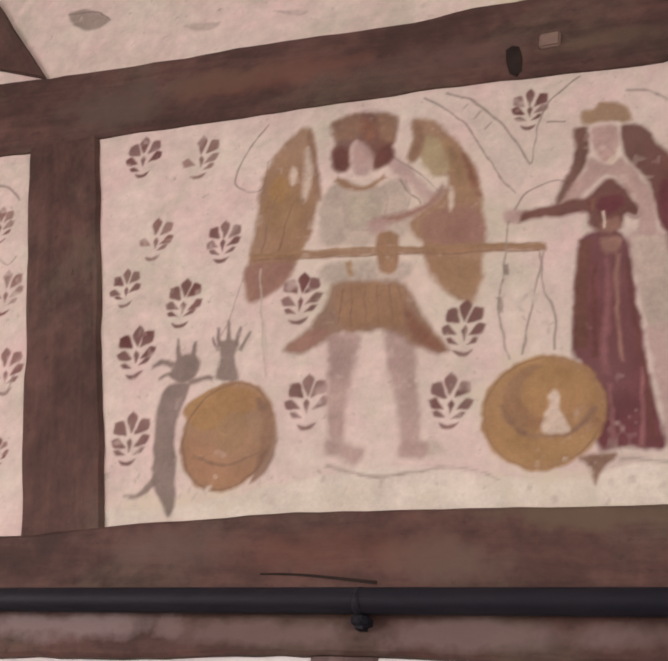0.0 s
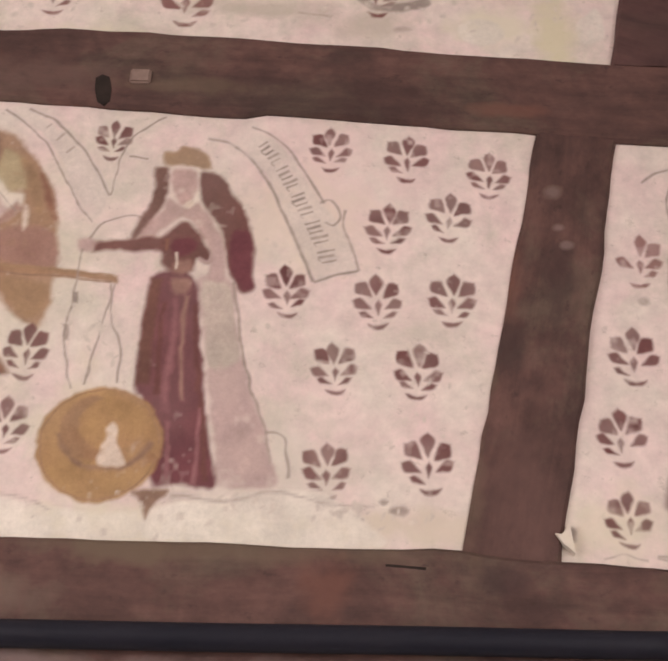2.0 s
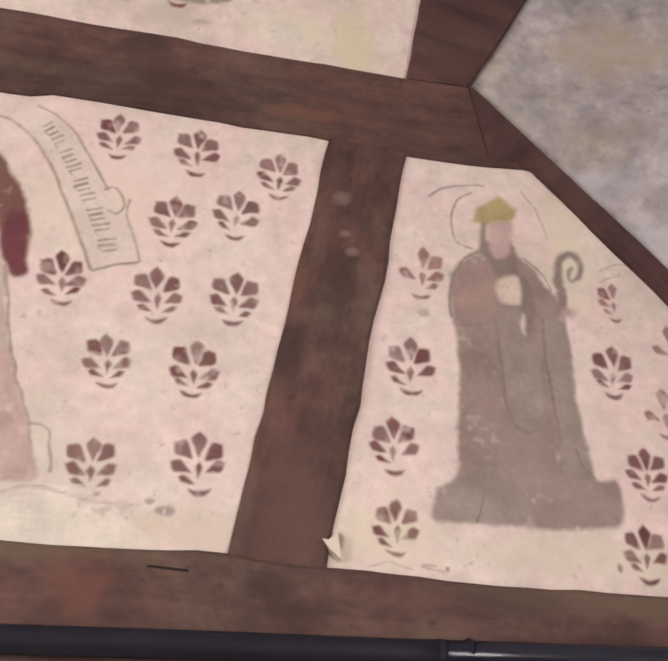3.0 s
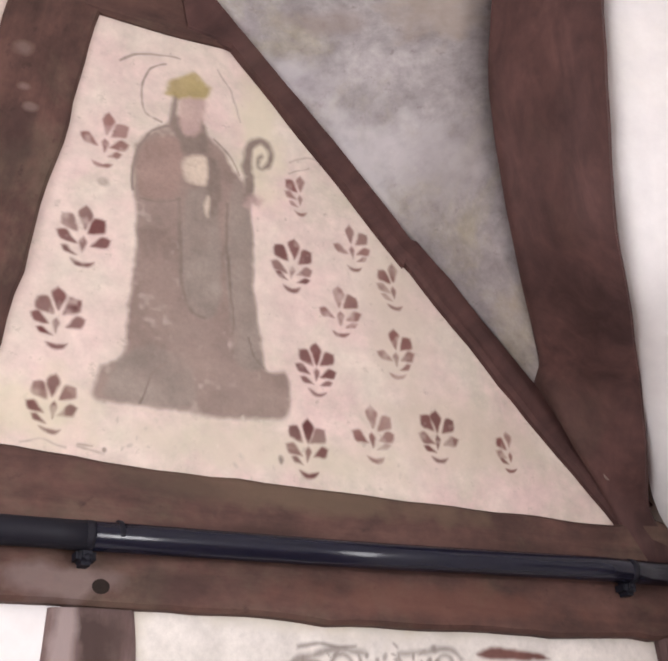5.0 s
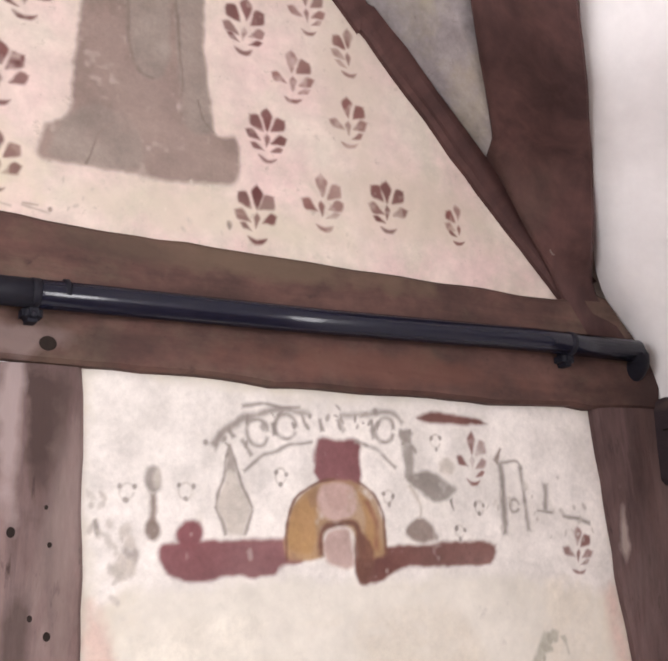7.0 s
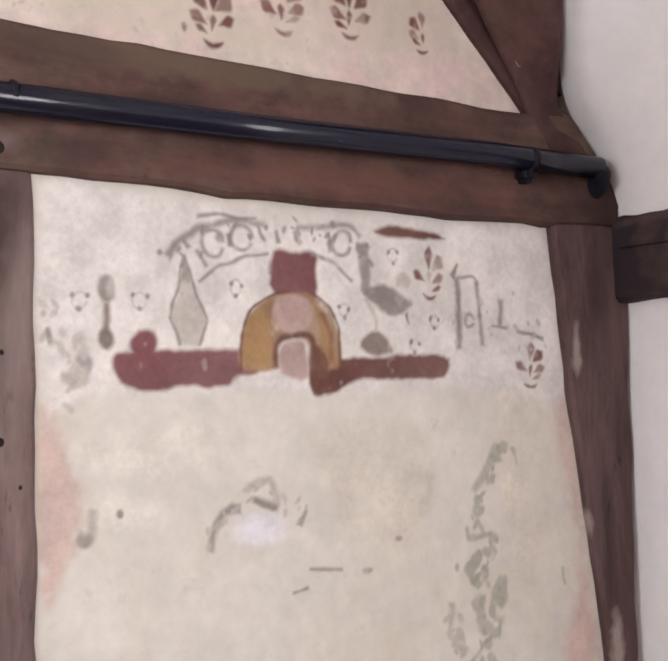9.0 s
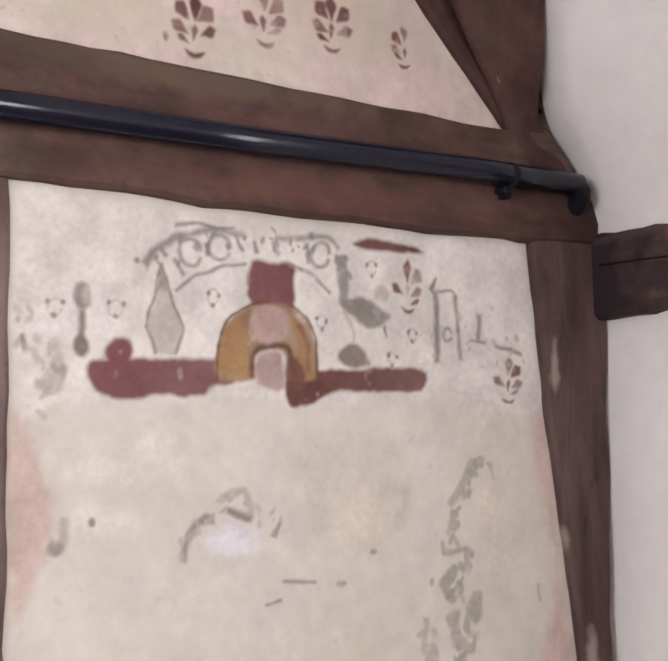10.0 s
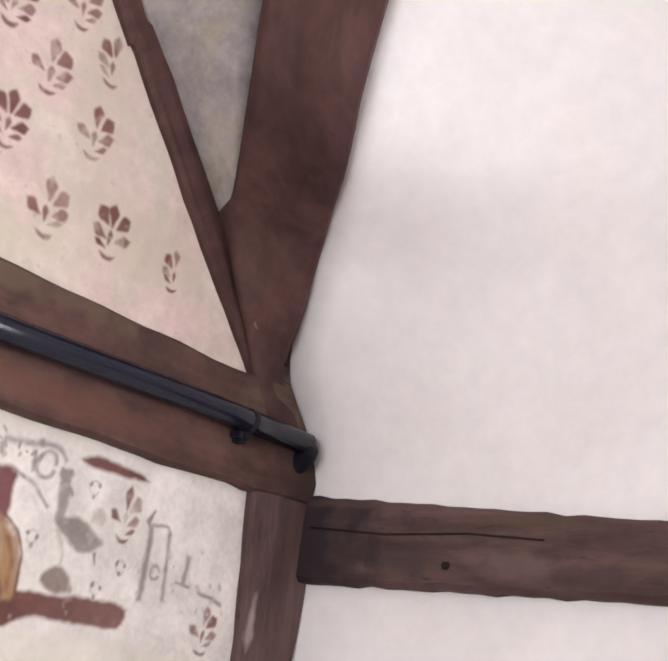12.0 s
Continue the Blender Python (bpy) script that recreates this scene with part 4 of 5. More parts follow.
body = [
    (smooth([(-0.447, 3.093), (-0.396, 3.097), (-0.343, 3.079), (-0.289, 3.090), (-0.255, 3.072), (-0.241, 3.002), (-0.253, 2.921), (-0.432, 2.929), (-0.460, 3.018)]), PALE),
    (smooth([(-0.396, 2.697), (-0.320, 2.693), (-0.325, 2.609), (-0.329, 2.513), (-0.332, 2.455), (-0.369, 2.460), (-0.383, 2.533), (-0.388, 2.611)]), LEG),
    (smooth([(-0.371, 2.460), (-0.327, 2.452), (-0.278, 2.434), (-0.279, 2.413), (-0.300, 2.395), (-0.334, 2.410), (-0.367, 2.421)]), LEG),
    (smooth([(-0.269, 2.707), (-0.199, 2.699), (-0.183, 2.605), (-0.166, 2.510), (-0.160, 2.455), (-0.150, 2.432), (-0.203, 2.428), (-0.212, 2.465), (-0.230, 2.539), (-0.252, 2.607)]), LEG),
    (smooth([(-0.165, 2.446), (-0.125, 2.443), (-0.109, 2.432), (-0.110, 2.416), (-0.166, 2.413)]), PALE),
    (smooth([(-0.208, 2.437), (-0.152, 2.444), (-0.144, 2.411), (-0.182, 2.405), (-0.208, 2.412)]), LEG),
    (smooth([(-0.464, 3.053), (-0.435, 3.084), (-0.409, 3.061), (-0.394, 2.980), (-0.392, 2.929), (-0.447, 2.933)]), PALE),
    (smooth([(-0.425, 3.083), (-0.382, 3.070), (-0.355, 3.056), (-0.330, 3.072), (-0.288, 3.086), (-0.258, 3.079), (-0.245, 3.037), (-0.252, 2.992), (-0.290, 2.981), (-0.328, 2.970), (-0.367, 2.960), (-0.394, 2.974), (-0.406, 3.037)]), PALE),
    (smooth([(-0.397, 3.048), (-0.339, 3.053), (-0.308, 3.030), (-0.305, 2.985), (-0.347, 2.965), (-0.387, 2.979)]), SAGE),
    (smooth([(-0.430, 2.880), (-0.237, 2.869), (-0.239, 2.816), (-0.414, 2.825)]), PALE),
    (smooth([(-0.407, 2.827), (-0.329, 2.829), (-0.241, 2.818), (-0.201, 2.765), (-0.172, 2.713), (-0.130, 2.661), (-0.117, 2.638), (-0.145, 2.632), (-0.193, 2.654), (-0.229, 2.683), (-0.274, 2.702), (-0.310, 2.694), (-0.368, 2.701), (-0.404, 2.682), (-0.457, 2.655), (-0.503, 2.668), (-0.475, 2.700), (-0.441, 2.734), (-0.418, 2.775)]), FEATHER),
    (smooth([(-0.386, 2.818), (-0.249, 2.810), (-0.224, 2.755), (-0.227, 2.705), (-0.293, 2.706), (-0.371, 2.716)]), OCHRE_D),
    (smooth([(-0.499, 2.673), (-0.448, 2.714), (-0.400, 2.717), (-0.418, 2.682), (-0.459, 2.663)]), MAUVE_D),
    (smooth([(-0.235, 2.766), (-0.181, 2.708), (-0.129, 2.652), (-0.146, 2.640), (-0.206, 2.679)]), RUSTY),
    (stroke([(-0.356, 2.814), (-0.345, 2.715)], 0.006, 0.004), FEATHER),
    (stroke([(-0.327, 2.814), (-0.312, 2.706)], 0.006, 0.004), FEATHER),
    (stroke([(-0.298, 2.813), (-0.280, 2.707)], 0.006, 0.004), FEATHER),
    (stroke([(-0.271, 2.812), (-0.246, 2.706)], 0.006, 0.004), FEATHER),
    (stroke([(-0.377, 2.810), (-0.376, 2.723)], 0.006, 0.004), FEATHER),
    (stroke([(-0.247, 2.803), (-0.215, 2.712)], 0.006, 0.004), FEATHER),
]
arms = [
    (stroke([(-0.310, 3.152), (-0.253, 3.089), (-0.194, 3.019)], .044, .032), MAUVE),
    (stroke([(-0.158, 3.047), (-0.209, 3.000), (-0.275, 2.980), (-0.329, 2.975)], .030, .024), MAUVE_D),
    (smooth([(-0.341, 2.976), (-0.311, 2.987), (-0.287, 2.972), (-0.293, 2.946), (-0.325, 2.944)]), FLESH),
    (stroke([(-0.313, 3.164), (-0.246, 3.111), (-0.168, 3.031)], .006, .004), LINE),
    (stroke([(-0.271, 3.082), (-0.246, 3.046), (-0.215, 3.009)], .006, .004), LINE),
    (stroke([(-0.402, 3.049), (-0.391, 2.974), (-0.347, 2.959), (-0.286, 2.963)], .007, .005), FAINT),
    (stroke([(-0.332, 3.072), (-0.300, 3.041), (-0.301, 2.993)], .007, .005), FAINT),
    (stroke([(-0.258, 3.079), (-0.243, 3.036), (-0.248, 2.994)], .006, .005), FAINT),
    (stroke([(-0.437, 3.110), (-0.384, 3.079), (-0.347, 3.074), (-0.309, 3.099)], 0.020, 0.016), OCHRE_D),
]
head = [
    (smooth([(-0.466, 3.272), (-0.423, 3.288), (-0.372, 3.298), (-0.308, 3.271), (-0.292, 3.228), (-0.295, 3.180), (-0.294, 3.145), (-0.322, 3.121), (-0.346, 3.120), (-0.365, 3.169), (-0.391, 3.204), (-0.403, 3.188), (-0.402, 3.140), (-0.416, 3.124), (-0.446, 3.139), (-0.457, 3.183), (-0.452, 3.219)]), HAIR),
    (smooth([(-0.474, 3.268), (-0.435, 3.292), (-0.392, 3.287), (-0.383, 3.225), (-0.424, 3.216), (-0.454, 3.219)]), FEATHER),
    (smooth([(-0.393, 3.265), (-0.360, 3.269), (-0.347, 3.221), (-0.370, 3.205)]), RUSTY),
    (smooth([(-0.354, 3.283), (-0.300, 3.266), (-0.291, 3.204), (-0.321, 3.192), (-0.347, 3.233)]), FEATHER),
    (smooth([(-0.453, 3.189), (-0.430, 3.202), (-0.406, 3.178), (-0.402, 3.140), (-0.419, 3.125), (-0.446, 3.139)]), BROWNRED),
    (smooth([(-0.340, 3.172), (-0.315, 3.194), (-0.296, 3.174), (-0.296, 3.142), (-0.322, 3.121), (-0.340, 3.123)]), BROWNRED),
    (smooth([(-0.407, 3.188), (-0.389, 3.206), (-0.357, 3.188), (-0.343, 3.155), (-0.346, 3.116), (-0.371, 3.104), (-0.397, 3.130)]), MAUVE),
    (smooth([(-0.396, 3.183), (-0.372, 3.185), (-0.360, 3.150), (-0.381, 3.138)]), FLESH),
]
painted("painted_winged_figure", wings + body + arms + head, "faded painted winged figure in ochre and brown", W, fade=0.012)

cloak = [
    (smooth([(0.119, 3.154), (0.147, 3.157), (0.156, 3.105), (0.152, 3.059), (0.135, 3.027), (0.118, 2.987), (0.092, 2.968), (0.085, 2.989), (0.102, 3.032), (0.114, 3.064), (0.118, 3.108)]), HAIR),
    (smooth([(0.217, 3.145), (0.249, 3.151), (0.277, 3.128), (0.301, 3.087), (0.323, 3.057), (0.342, 3.002), (0.351, 2.949), (0.350, 2.887), (0.357, 2.856), (0.339, 2.841), (0.321, 2.848), (0.299, 2.890), (0.288, 2.932), (0.276, 2.986), (0.252, 3.031), (0.224, 3.075), (0.218, 3.111)]), BROWNRED),
    (smooth([(0.300, 2.995), (0.342, 2.992), (0.351, 2.938), (0.350, 2.887), (0.356, 2.856), (0.338, 2.843), (0.321, 2.850), (0.301, 2.890), (0.293, 2.942)]), MAROON),
    (smooth([(0.230, 2.874), (0.308, 2.874), (0.322, 2.788), (0.341, 2.710), (0.369, 2.606), (0.398, 2.542), (0.409, 2.489), (0.424, 2.421), (0.315, 2.412), (0.298, 2.491), (0.275, 2.637), (0.260, 2.733)]), MAUVE),
    (smooth([(0.244, 2.863), (0.304, 2.863), (0.320, 2.788), (0.338, 2.700), (0.324, 2.673), (0.278, 2.665), (0.261, 2.742)]), PALE),
    (smooth([(0.155, 3.081), (0.193, 3.052), (0.224, 3.070), (0.253, 3.025), (0.280, 2.975), (0.292, 2.911), (0.288, 2.868), (0.256, 2.876), (0.255, 2.935), (0.217, 3.001), (0.190, 3.021), (0.154, 2.995), (0.128, 2.965), (0.096, 2.961), (0.117, 3.009), (0.139, 3.040)]), FLESH),
    (smooth([(0.262, 2.987), (0.282, 2.964), (0.292, 2.911), (0.288, 2.870), (0.261, 2.876), (0.260, 2.934)]), MAUVE),
    (stroke([(0.310, 2.869), (0.325, 2.788), (0.344, 2.691), (0.369, 2.606), (0.394, 2.542), (0.409, 2.465)], .009, .007), LINE),
    (stroke([(0.397, 2.528), (0.434, 2.518), (0.448, 2.437)], .007, .007), LINE),
]
gown = [
    (smooth([(0.154, 2.889), (0.225, 2.885), (0.250, 2.782), (0.266, 2.675), (0.282, 2.563), (0.298, 2.474), (0.312, 2.413), (0.276, 2.409), (0.236, 2.414), (0.196, 2.406), (0.171, 2.450), (0.156, 2.530), (0.146, 2.595), (0.132, 2.612), (0.131, 2.739), (0.134, 2.839)]), MAROON),
    (stroke([(0.152, 2.874), (0.145, 2.758), (0.148, 2.623)], .030, .034), HAIR),
    (stroke([(0.195, 2.825), (0.200, 2.736), (0.195, 2.649), (0.196, 2.566)], .012, .020), MAROON_L),
    (stroke([(0.217, 2.834), (0.217, 2.735), (0.229, 2.592)], .014, .010), MAUVE_D),
    (stroke([(0.234, 2.813), (0.253, 2.675), (0.273, 2.545), (0.288, 2.422)], .012, .016), BROWNRED),
    (stroke([(0.207, 2.547), (0.216, 2.423)], .010, .012), MAROON_L),
    (stroke([(0.264, 2.582), (0.268, 2.418)], .008, .012), MAROON_L),
    (stroke([(0.171, 2.816), (0.173, 2.679), (0.176, 2.603)], .010, .016), BROWNRED),
    (smooth([(0.182, 2.875), (0.220, 2.873), (0.217, 2.836), (0.186, 2.836)]), MAUVE_D),
    (smooth([(0.151, 2.974), (0.172, 3.005), (0.199, 3.020), (0.227, 2.995), (0.260, 2.934), (0.252, 2.912), (0.231, 2.920), (0.221, 2.889), (0.168, 2.892), (0.152, 2.929)]), BROWNRED),
    (stroke([(0.005, 2.946), (0.074, 2.951), (0.160, 2.960)], .026, .044), BROWNRED),
    (smooth([(0.173, 2.972), (0.218, 2.980), (0.232, 2.947), (0.202, 2.928), (0.175, 2.935)]), MAROON),
    (smooth([(0.180, 2.910), (0.216, 2.923), (0.219, 2.891), (0.187, 2.885)]), MAUVE_D),
    (stroke([(0.230, 2.924), (0.255, 2.916), (0.262, 2.934)], .010, .008), MAUVE),
    (stroke([(0.164, 2.973), (0.167, 2.941)], .010, .006), RUSTY),
    (stroke([(0.184, 2.940), (0.191, 2.897)], .008, .006), CREAM),
    (smooth([(-0.027, 2.963), (-0.003, 2.968), (0.013, 2.956), (0.009, 2.932), (-0.019, 2.932)]), FLESH),
    (smooth([(0.157, 3.148), (0.185, 3.159), (0.213, 3.145), (0.217, 3.100), (0.203, 3.061), (0.181, 3.057), (0.164, 3.086)]), FLESH),
    (smooth([(0.195, 3.068), (0.206, 3.074), (0.215, 3.062), (0.205, 3.050), (0.194, 3.053)]), CREAM),
    (smooth([(0.130, 3.178), (0.132, 3.201), (0.159, 3.204), (0.173, 3.221), (0.197, 3.216), (0.230, 3.198), (0.242, 3.170), (0.231, 3.152), (0.184, 3.163), (0.140, 3.160)]), OCHRE),
]
painted("painted_crowned_figure", cloak + gown, "faded painted crowned figure in a maroon gown", W, fade=0.009)

flower((-0.095, 2.756), (-0.090, 2.625), whole, 0.82)
painted("painted_balance", [
    (stroke([(-0.628, 2.917), (-0.377, 2.904), (-0.132, 2.883), (0.071, 2.868)], 0.024, 0.021), OCHRE_D), (stroke([(-0.619, 2.924), (-0.378, 2.912), (-0.133, 2.891), (0.059, 2.876)], 0.007), OCHRE),
    (stroke([(-0.616, 2.908), (-0.375, 2.893), (-0.131, 2.874), (0.060, 2.861)], 0.005), FEATHER),
], "ochre painted balance beam with thin cords", W, parts=[
    ("pivot", [(smooth([(-0.313, 2.944), (-0.263, 2.941), (-0.254, 2.908), (-0.252, 2.852), (-0.274, 2.836), (-0.301, 2.855)]), OCHRE_D)]), ("pivot", [(stroke([(-0.373, 2.882), (-0.365, 2.855), (-0.357, 2.838)], 0.016), OCHRE)]),
    ("cord", [(stroke([(-0.013, 2.941), (-0.016, 2.810), (-0.021, 2.729), (0.006, 2.611)], 0.007, 0.006), LINE)]), ("cord", [(stroke([(0.069, 2.857), (0.053, 2.766), (0.032, 2.620)], 0.006), LINE)]),
    ("cord", [(stroke([(0.060, 2.857), (0.070, 2.765), (0.096, 2.704), (0.097, 2.623)], 0.006), LINE)]), ("cord", [(stroke([(-0.594, 2.884), (-0.561, 2.732), (-0.534, 2.608)], 0.006), PALE)]),
    ("cord", [(stroke([(-0.634, 2.864), (-0.647, 2.778), (-0.665, 2.715)], 0.005), FAINT)]), ("knot", [(stroke([(-0.014, 2.835), (-0.010, 2.804)], 0.013), LINE)]), ("knot", [(stroke([(-0.022, 2.759), (-0.017, 2.719)], 0.013), LINE)])])
painted("painted_scale_pan", [
    (oval((-0.603, 2.474), 0.138, 0.158), ORANGE), (smooth([(-0.726, 2.542), (-0.639, 2.594), (-0.529, 2.562), (-0.582, 2.510), (-0.672, 2.489)]), GOLD),
    (smooth([(-0.550, 2.563), (-0.504, 2.531), (-0.481, 2.462), (-0.492, 2.396), (-0.530, 2.359), (-0.525, 2.415), (-0.524, 2.483)]), FEATHER), (oval((-0.592, 2.481), 0.05, 0.06), OCHRE),
], "round orange painted scale pan", W, "painted scale pans", parts=[("rim", [(ring((-0.603, 2.474), 0.127, 0.147, 0.006), FEATHER)]), ("band", [(stroke([(-0.681, 2.430), (-0.594, 2.408), (-0.518, 2.434)], 0.012, 0.006), FEATHER)])])
painted("painted_scale_pan", [
    (oval((0.079, 2.496), 0.149, 0.148), GOLD), (oval((0.060, 2.526), 0.075, 0.085), ORANGE), (oval((0.098, 2.539), 0.08, 0.07), GOLD),
    (smooth([(0.155, 2.400), (0.224, 2.408), (0.197, 2.370), (0.186, 2.341), (0.169, 2.375)]), FEATHER),
    ], "round gold painted scale pan with a small pale shape", W, "painted scale pans", parts=[
    ("rim", [(ring((0.079, 2.496), 0.138, 0.137, 0.004), OCHRE_D)]), ("band", [(ring((0.090, 2.525), 0.110, 0.100, 0.014, 185, 345), FEATHER)]),
    ("small_shape", [(smooth([(0.078, 2.452), (0.083, 2.494), (0.091, 2.512), (0.087, 2.530), (0.102, 2.542), (0.115, 2.525), (0.117, 2.498), (0.136, 2.451)]), CREAM)])])
painted("painted_beast", [
    (smooth([(-0.772, 2.607), (-0.722, 2.604), (-0.721, 2.573), (-0.734, 2.502), (-0.711, 2.392), (-0.700, 2.315), (-0.716, 2.292), (-0.735, 2.325), (-0.761, 2.355), (-0.777, 2.404), (-0.792, 2.504), (-0.793, 2.577)]), GREY),
    (oval((-0.739, 2.642), 0.045, 0.045), GREY), (stroke([(-0.760, 2.665), (-0.778, 2.720)], 0.022, 0.006), GREY), (stroke([(-0.727, 2.668), (-0.725, 2.710)], 0.020, 0.006), GREY),
    (stroke([(-0.832, 2.651), (-0.801, 2.662), (-0.770, 2.649)], 0.012, 0.022), GREY), (stroke([(-0.806, 2.617), (-0.782, 2.629), (-0.759, 2.622)], 0.010, 0.02), GREY),
    (stroke([(-0.833, 2.342), (-0.791, 2.346), (-0.757, 2.384)], 0.008, 0.03), GREY), (stroke([(-0.728, 2.604), (-0.697, 2.613), (-0.664, 2.611)], 0.02, 0.015), GREY),
], "grey painted horned beast with raised paw", W, parts=[("paw", [(smooth([(-0.655, 2.610), (-0.658, 2.663), (-0.668, 2.701), (-0.645, 2.710), (-0.615, 2.697), (-0.616, 2.660), (-0.599, 2.607)]), GREY), (stroke([(-0.660, 2.693), (-0.676, 2.741)], 0.016, 0.008), GREY),
    (stroke([(-0.641, 2.699), (-0.652, 2.757)], 0.016, 0.008), GREY), (stroke([(-0.622, 2.690), (-0.616, 2.739)], 0.016, 0.008), GREY), (stroke([(-0.611, 2.675), (-0.590, 2.723)], 0.014, 0.009), GREY), (stroke([(-0.662, 2.679), (-0.684, 2.718)], 0.012, 0.008), GREY)])])

# -- narrow panel: robed figure with a crook --
cope = [
    (smooth([(1.221, 2.942), (1.238, 2.981), (1.284, 3.024), (1.314, 3.055), (1.362, 3.033), (1.409, 2.997), (1.436, 2.953), (1.459, 2.919), (1.478, 2.817), (1.478, 2.696), (1.489, 2.582), (1.500, 2.509), (1.543, 2.507), (1.551, 2.460), (1.539, 2.410), (1.467, 2.396), (1.362, 2.390), (1.278, 2.393), (1.203, 2.391), (1.158, 2.394), (1.157, 2.429), (1.174, 2.465), (1.212, 2.494), (1.215, 2.586), (1.225, 2.690), (1.226, 2.778), (1.220, 2.858)]), COPE),
    (smooth([(1.224, 2.932), (1.255, 2.980), (1.303, 3.000), (1.322, 2.960), (1.319, 2.864), (1.280, 2.839), (1.236, 2.840)]), ROBE),
    (smooth([(1.327, 2.865), (1.356, 2.891), (1.394, 2.887), (1.404, 2.805), (1.411, 2.706), (1.404, 2.619), (1.371, 2.591), (1.341, 2.606), (1.327, 2.656), (1.323, 2.753)]), COPE_G),
    (smooth([(1.435, 2.925), (1.467, 2.899), (1.477, 2.796), (1.479, 2.676), (1.488, 2.573), (1.495, 2.509), (1.438, 2.503), (1.422, 2.612), (1.417, 2.747)]), COPE_G),
    (smooth([(1.233, 2.759), (1.269, 2.775), (1.305, 2.760), (1.294, 2.700), (1.249, 2.686)]), COPE),
    (smooth([(1.203, 2.477), (1.263, 2.519), (1.341, 2.492), (1.346, 2.405), (1.244, 2.395), (1.178, 2.406)]), COPE_G),
    (smooth([(1.368, 2.957), (1.400, 2.963), (1.409, 2.889), (1.391, 2.824), (1.376, 2.863)]), GREY),
    (stroke([(1.221, 2.848), (1.220, 2.899), (1.228, 2.947), (1.255, 2.995), (1.289, 3.023)], .008, .007), GREY),
    (stroke([(1.319, 2.854), (1.321, 2.753), (1.325, 2.656), (1.343, 2.604), (1.375, 2.591)], .010, .007), GREY),
    (stroke([(1.420, 2.870), (1.420, 2.767), (1.428, 2.670), (1.431, 2.566)], .009, .006), GREY),
    (stroke([(1.234, 2.834), (1.280, 2.835), (1.319, 2.854)], .006, .005), GREY),
    (stroke([(1.390, 3.016), (1.430, 2.983), (1.451, 2.939)], .007, .005), GREY),
    (stroke([(1.244, 2.395), (1.267, 2.458), (1.297, 2.487)], .005, .004), GREY),
    (stroke([(1.465, 2.570), (1.479, 2.525), (1.496, 2.505)], .005, .004), GREY),
]
crowned_head = [
    (smooth([(1.296, 3.098), (1.315, 3.102), (1.317, 3.024), (1.372, 3.046), (1.367, 2.972), (1.330, 2.963), (1.312, 2.990), (1.297, 3.021)]), GREY),
    (smooth([(1.315, 3.100), (1.373, 3.111), (1.374, 3.046), (1.357, 3.014), (1.332, 3.005), (1.315, 3.024)]), MAUVE),
    (smooth([(1.363, 3.055), (1.376, 3.035), (1.381, 2.981), (1.358, 2.975)]), GREY),
    (smooth([(1.326, 2.954), (1.373, 2.966), (1.376, 2.901), (1.345, 2.891), (1.326, 2.901)]), CREAM),
    (smooth([(1.371, 2.872), (1.384, 2.870), (1.380, 2.824), (1.369, 2.831)]), CREAM),
    (smooth([(1.280, 3.100), (1.293, 3.137), (1.317, 3.160), (1.349, 3.179), (1.369, 3.159), (1.388, 3.145), (1.377, 3.115), (1.335, 3.102), (1.305, 3.098)]), OLIVE),
    (stroke([(1.277, 3.025), (1.243, 3.043), (1.234, 3.097), (1.248, 3.152), (1.286, 3.177)], .006, .005), LINE),
    (stroke([(1.182, 3.151), (1.219, 3.182), (1.269, 3.197), (1.318, 3.203)], .007, .005), LINE),
    (stroke([(1.399, 3.201), (1.427, 3.159), (1.446, 3.105), (1.451, 3.072)], .006, .005), FAINT),
    (stroke([(1.473, 2.878), (1.469, 2.942), (1.467, 2.985), (1.472, 3.022), (1.499, 3.040), (1.522, 3.022), (1.519, 2.988), (1.496, 2.973), (1.492, 2.994), (1.505, 3.008)], .030, .010), GREY),
    (stroke([(1.500, 2.883), (1.476, 2.890), (1.460, 2.864)], .028, .02), MAUVE),
]
painted("painted_robed_figure", cope + crowned_head, "faded painted robed figure in grey-brown with a crook", W, fade=0.009)
fragments([
    (stroke([(1.566, 3.004), (1.607, 3.027), (1.659, 3.031)], 0.006), FAINT), (stroke([(1.565, 2.977), (1.616, 3.000)], 0.005), FAINT), (oval((1.160, 2.852), 0.016, 0.014), FAINT),
    (oval((1.526, 2.323), 0.008, 0.014), LINE), (oval((1.183, 2.300), 0.006, 0.008), LINE), (stroke([(1.134, 2.307), (1.164, 2.305)], 0.006), FAINT),
    (stroke([(1.036, 2.298), (1.068, 2.306), (1.116, 2.298)], 0.006), FAINT), (oval((0.982, 2.343), 0.010, 0.018), LINE), (stroke([(1.132, 2.302), (1.188, 2.292)], 0.006), FAINT),
], "small grey traces of lost wall painting")

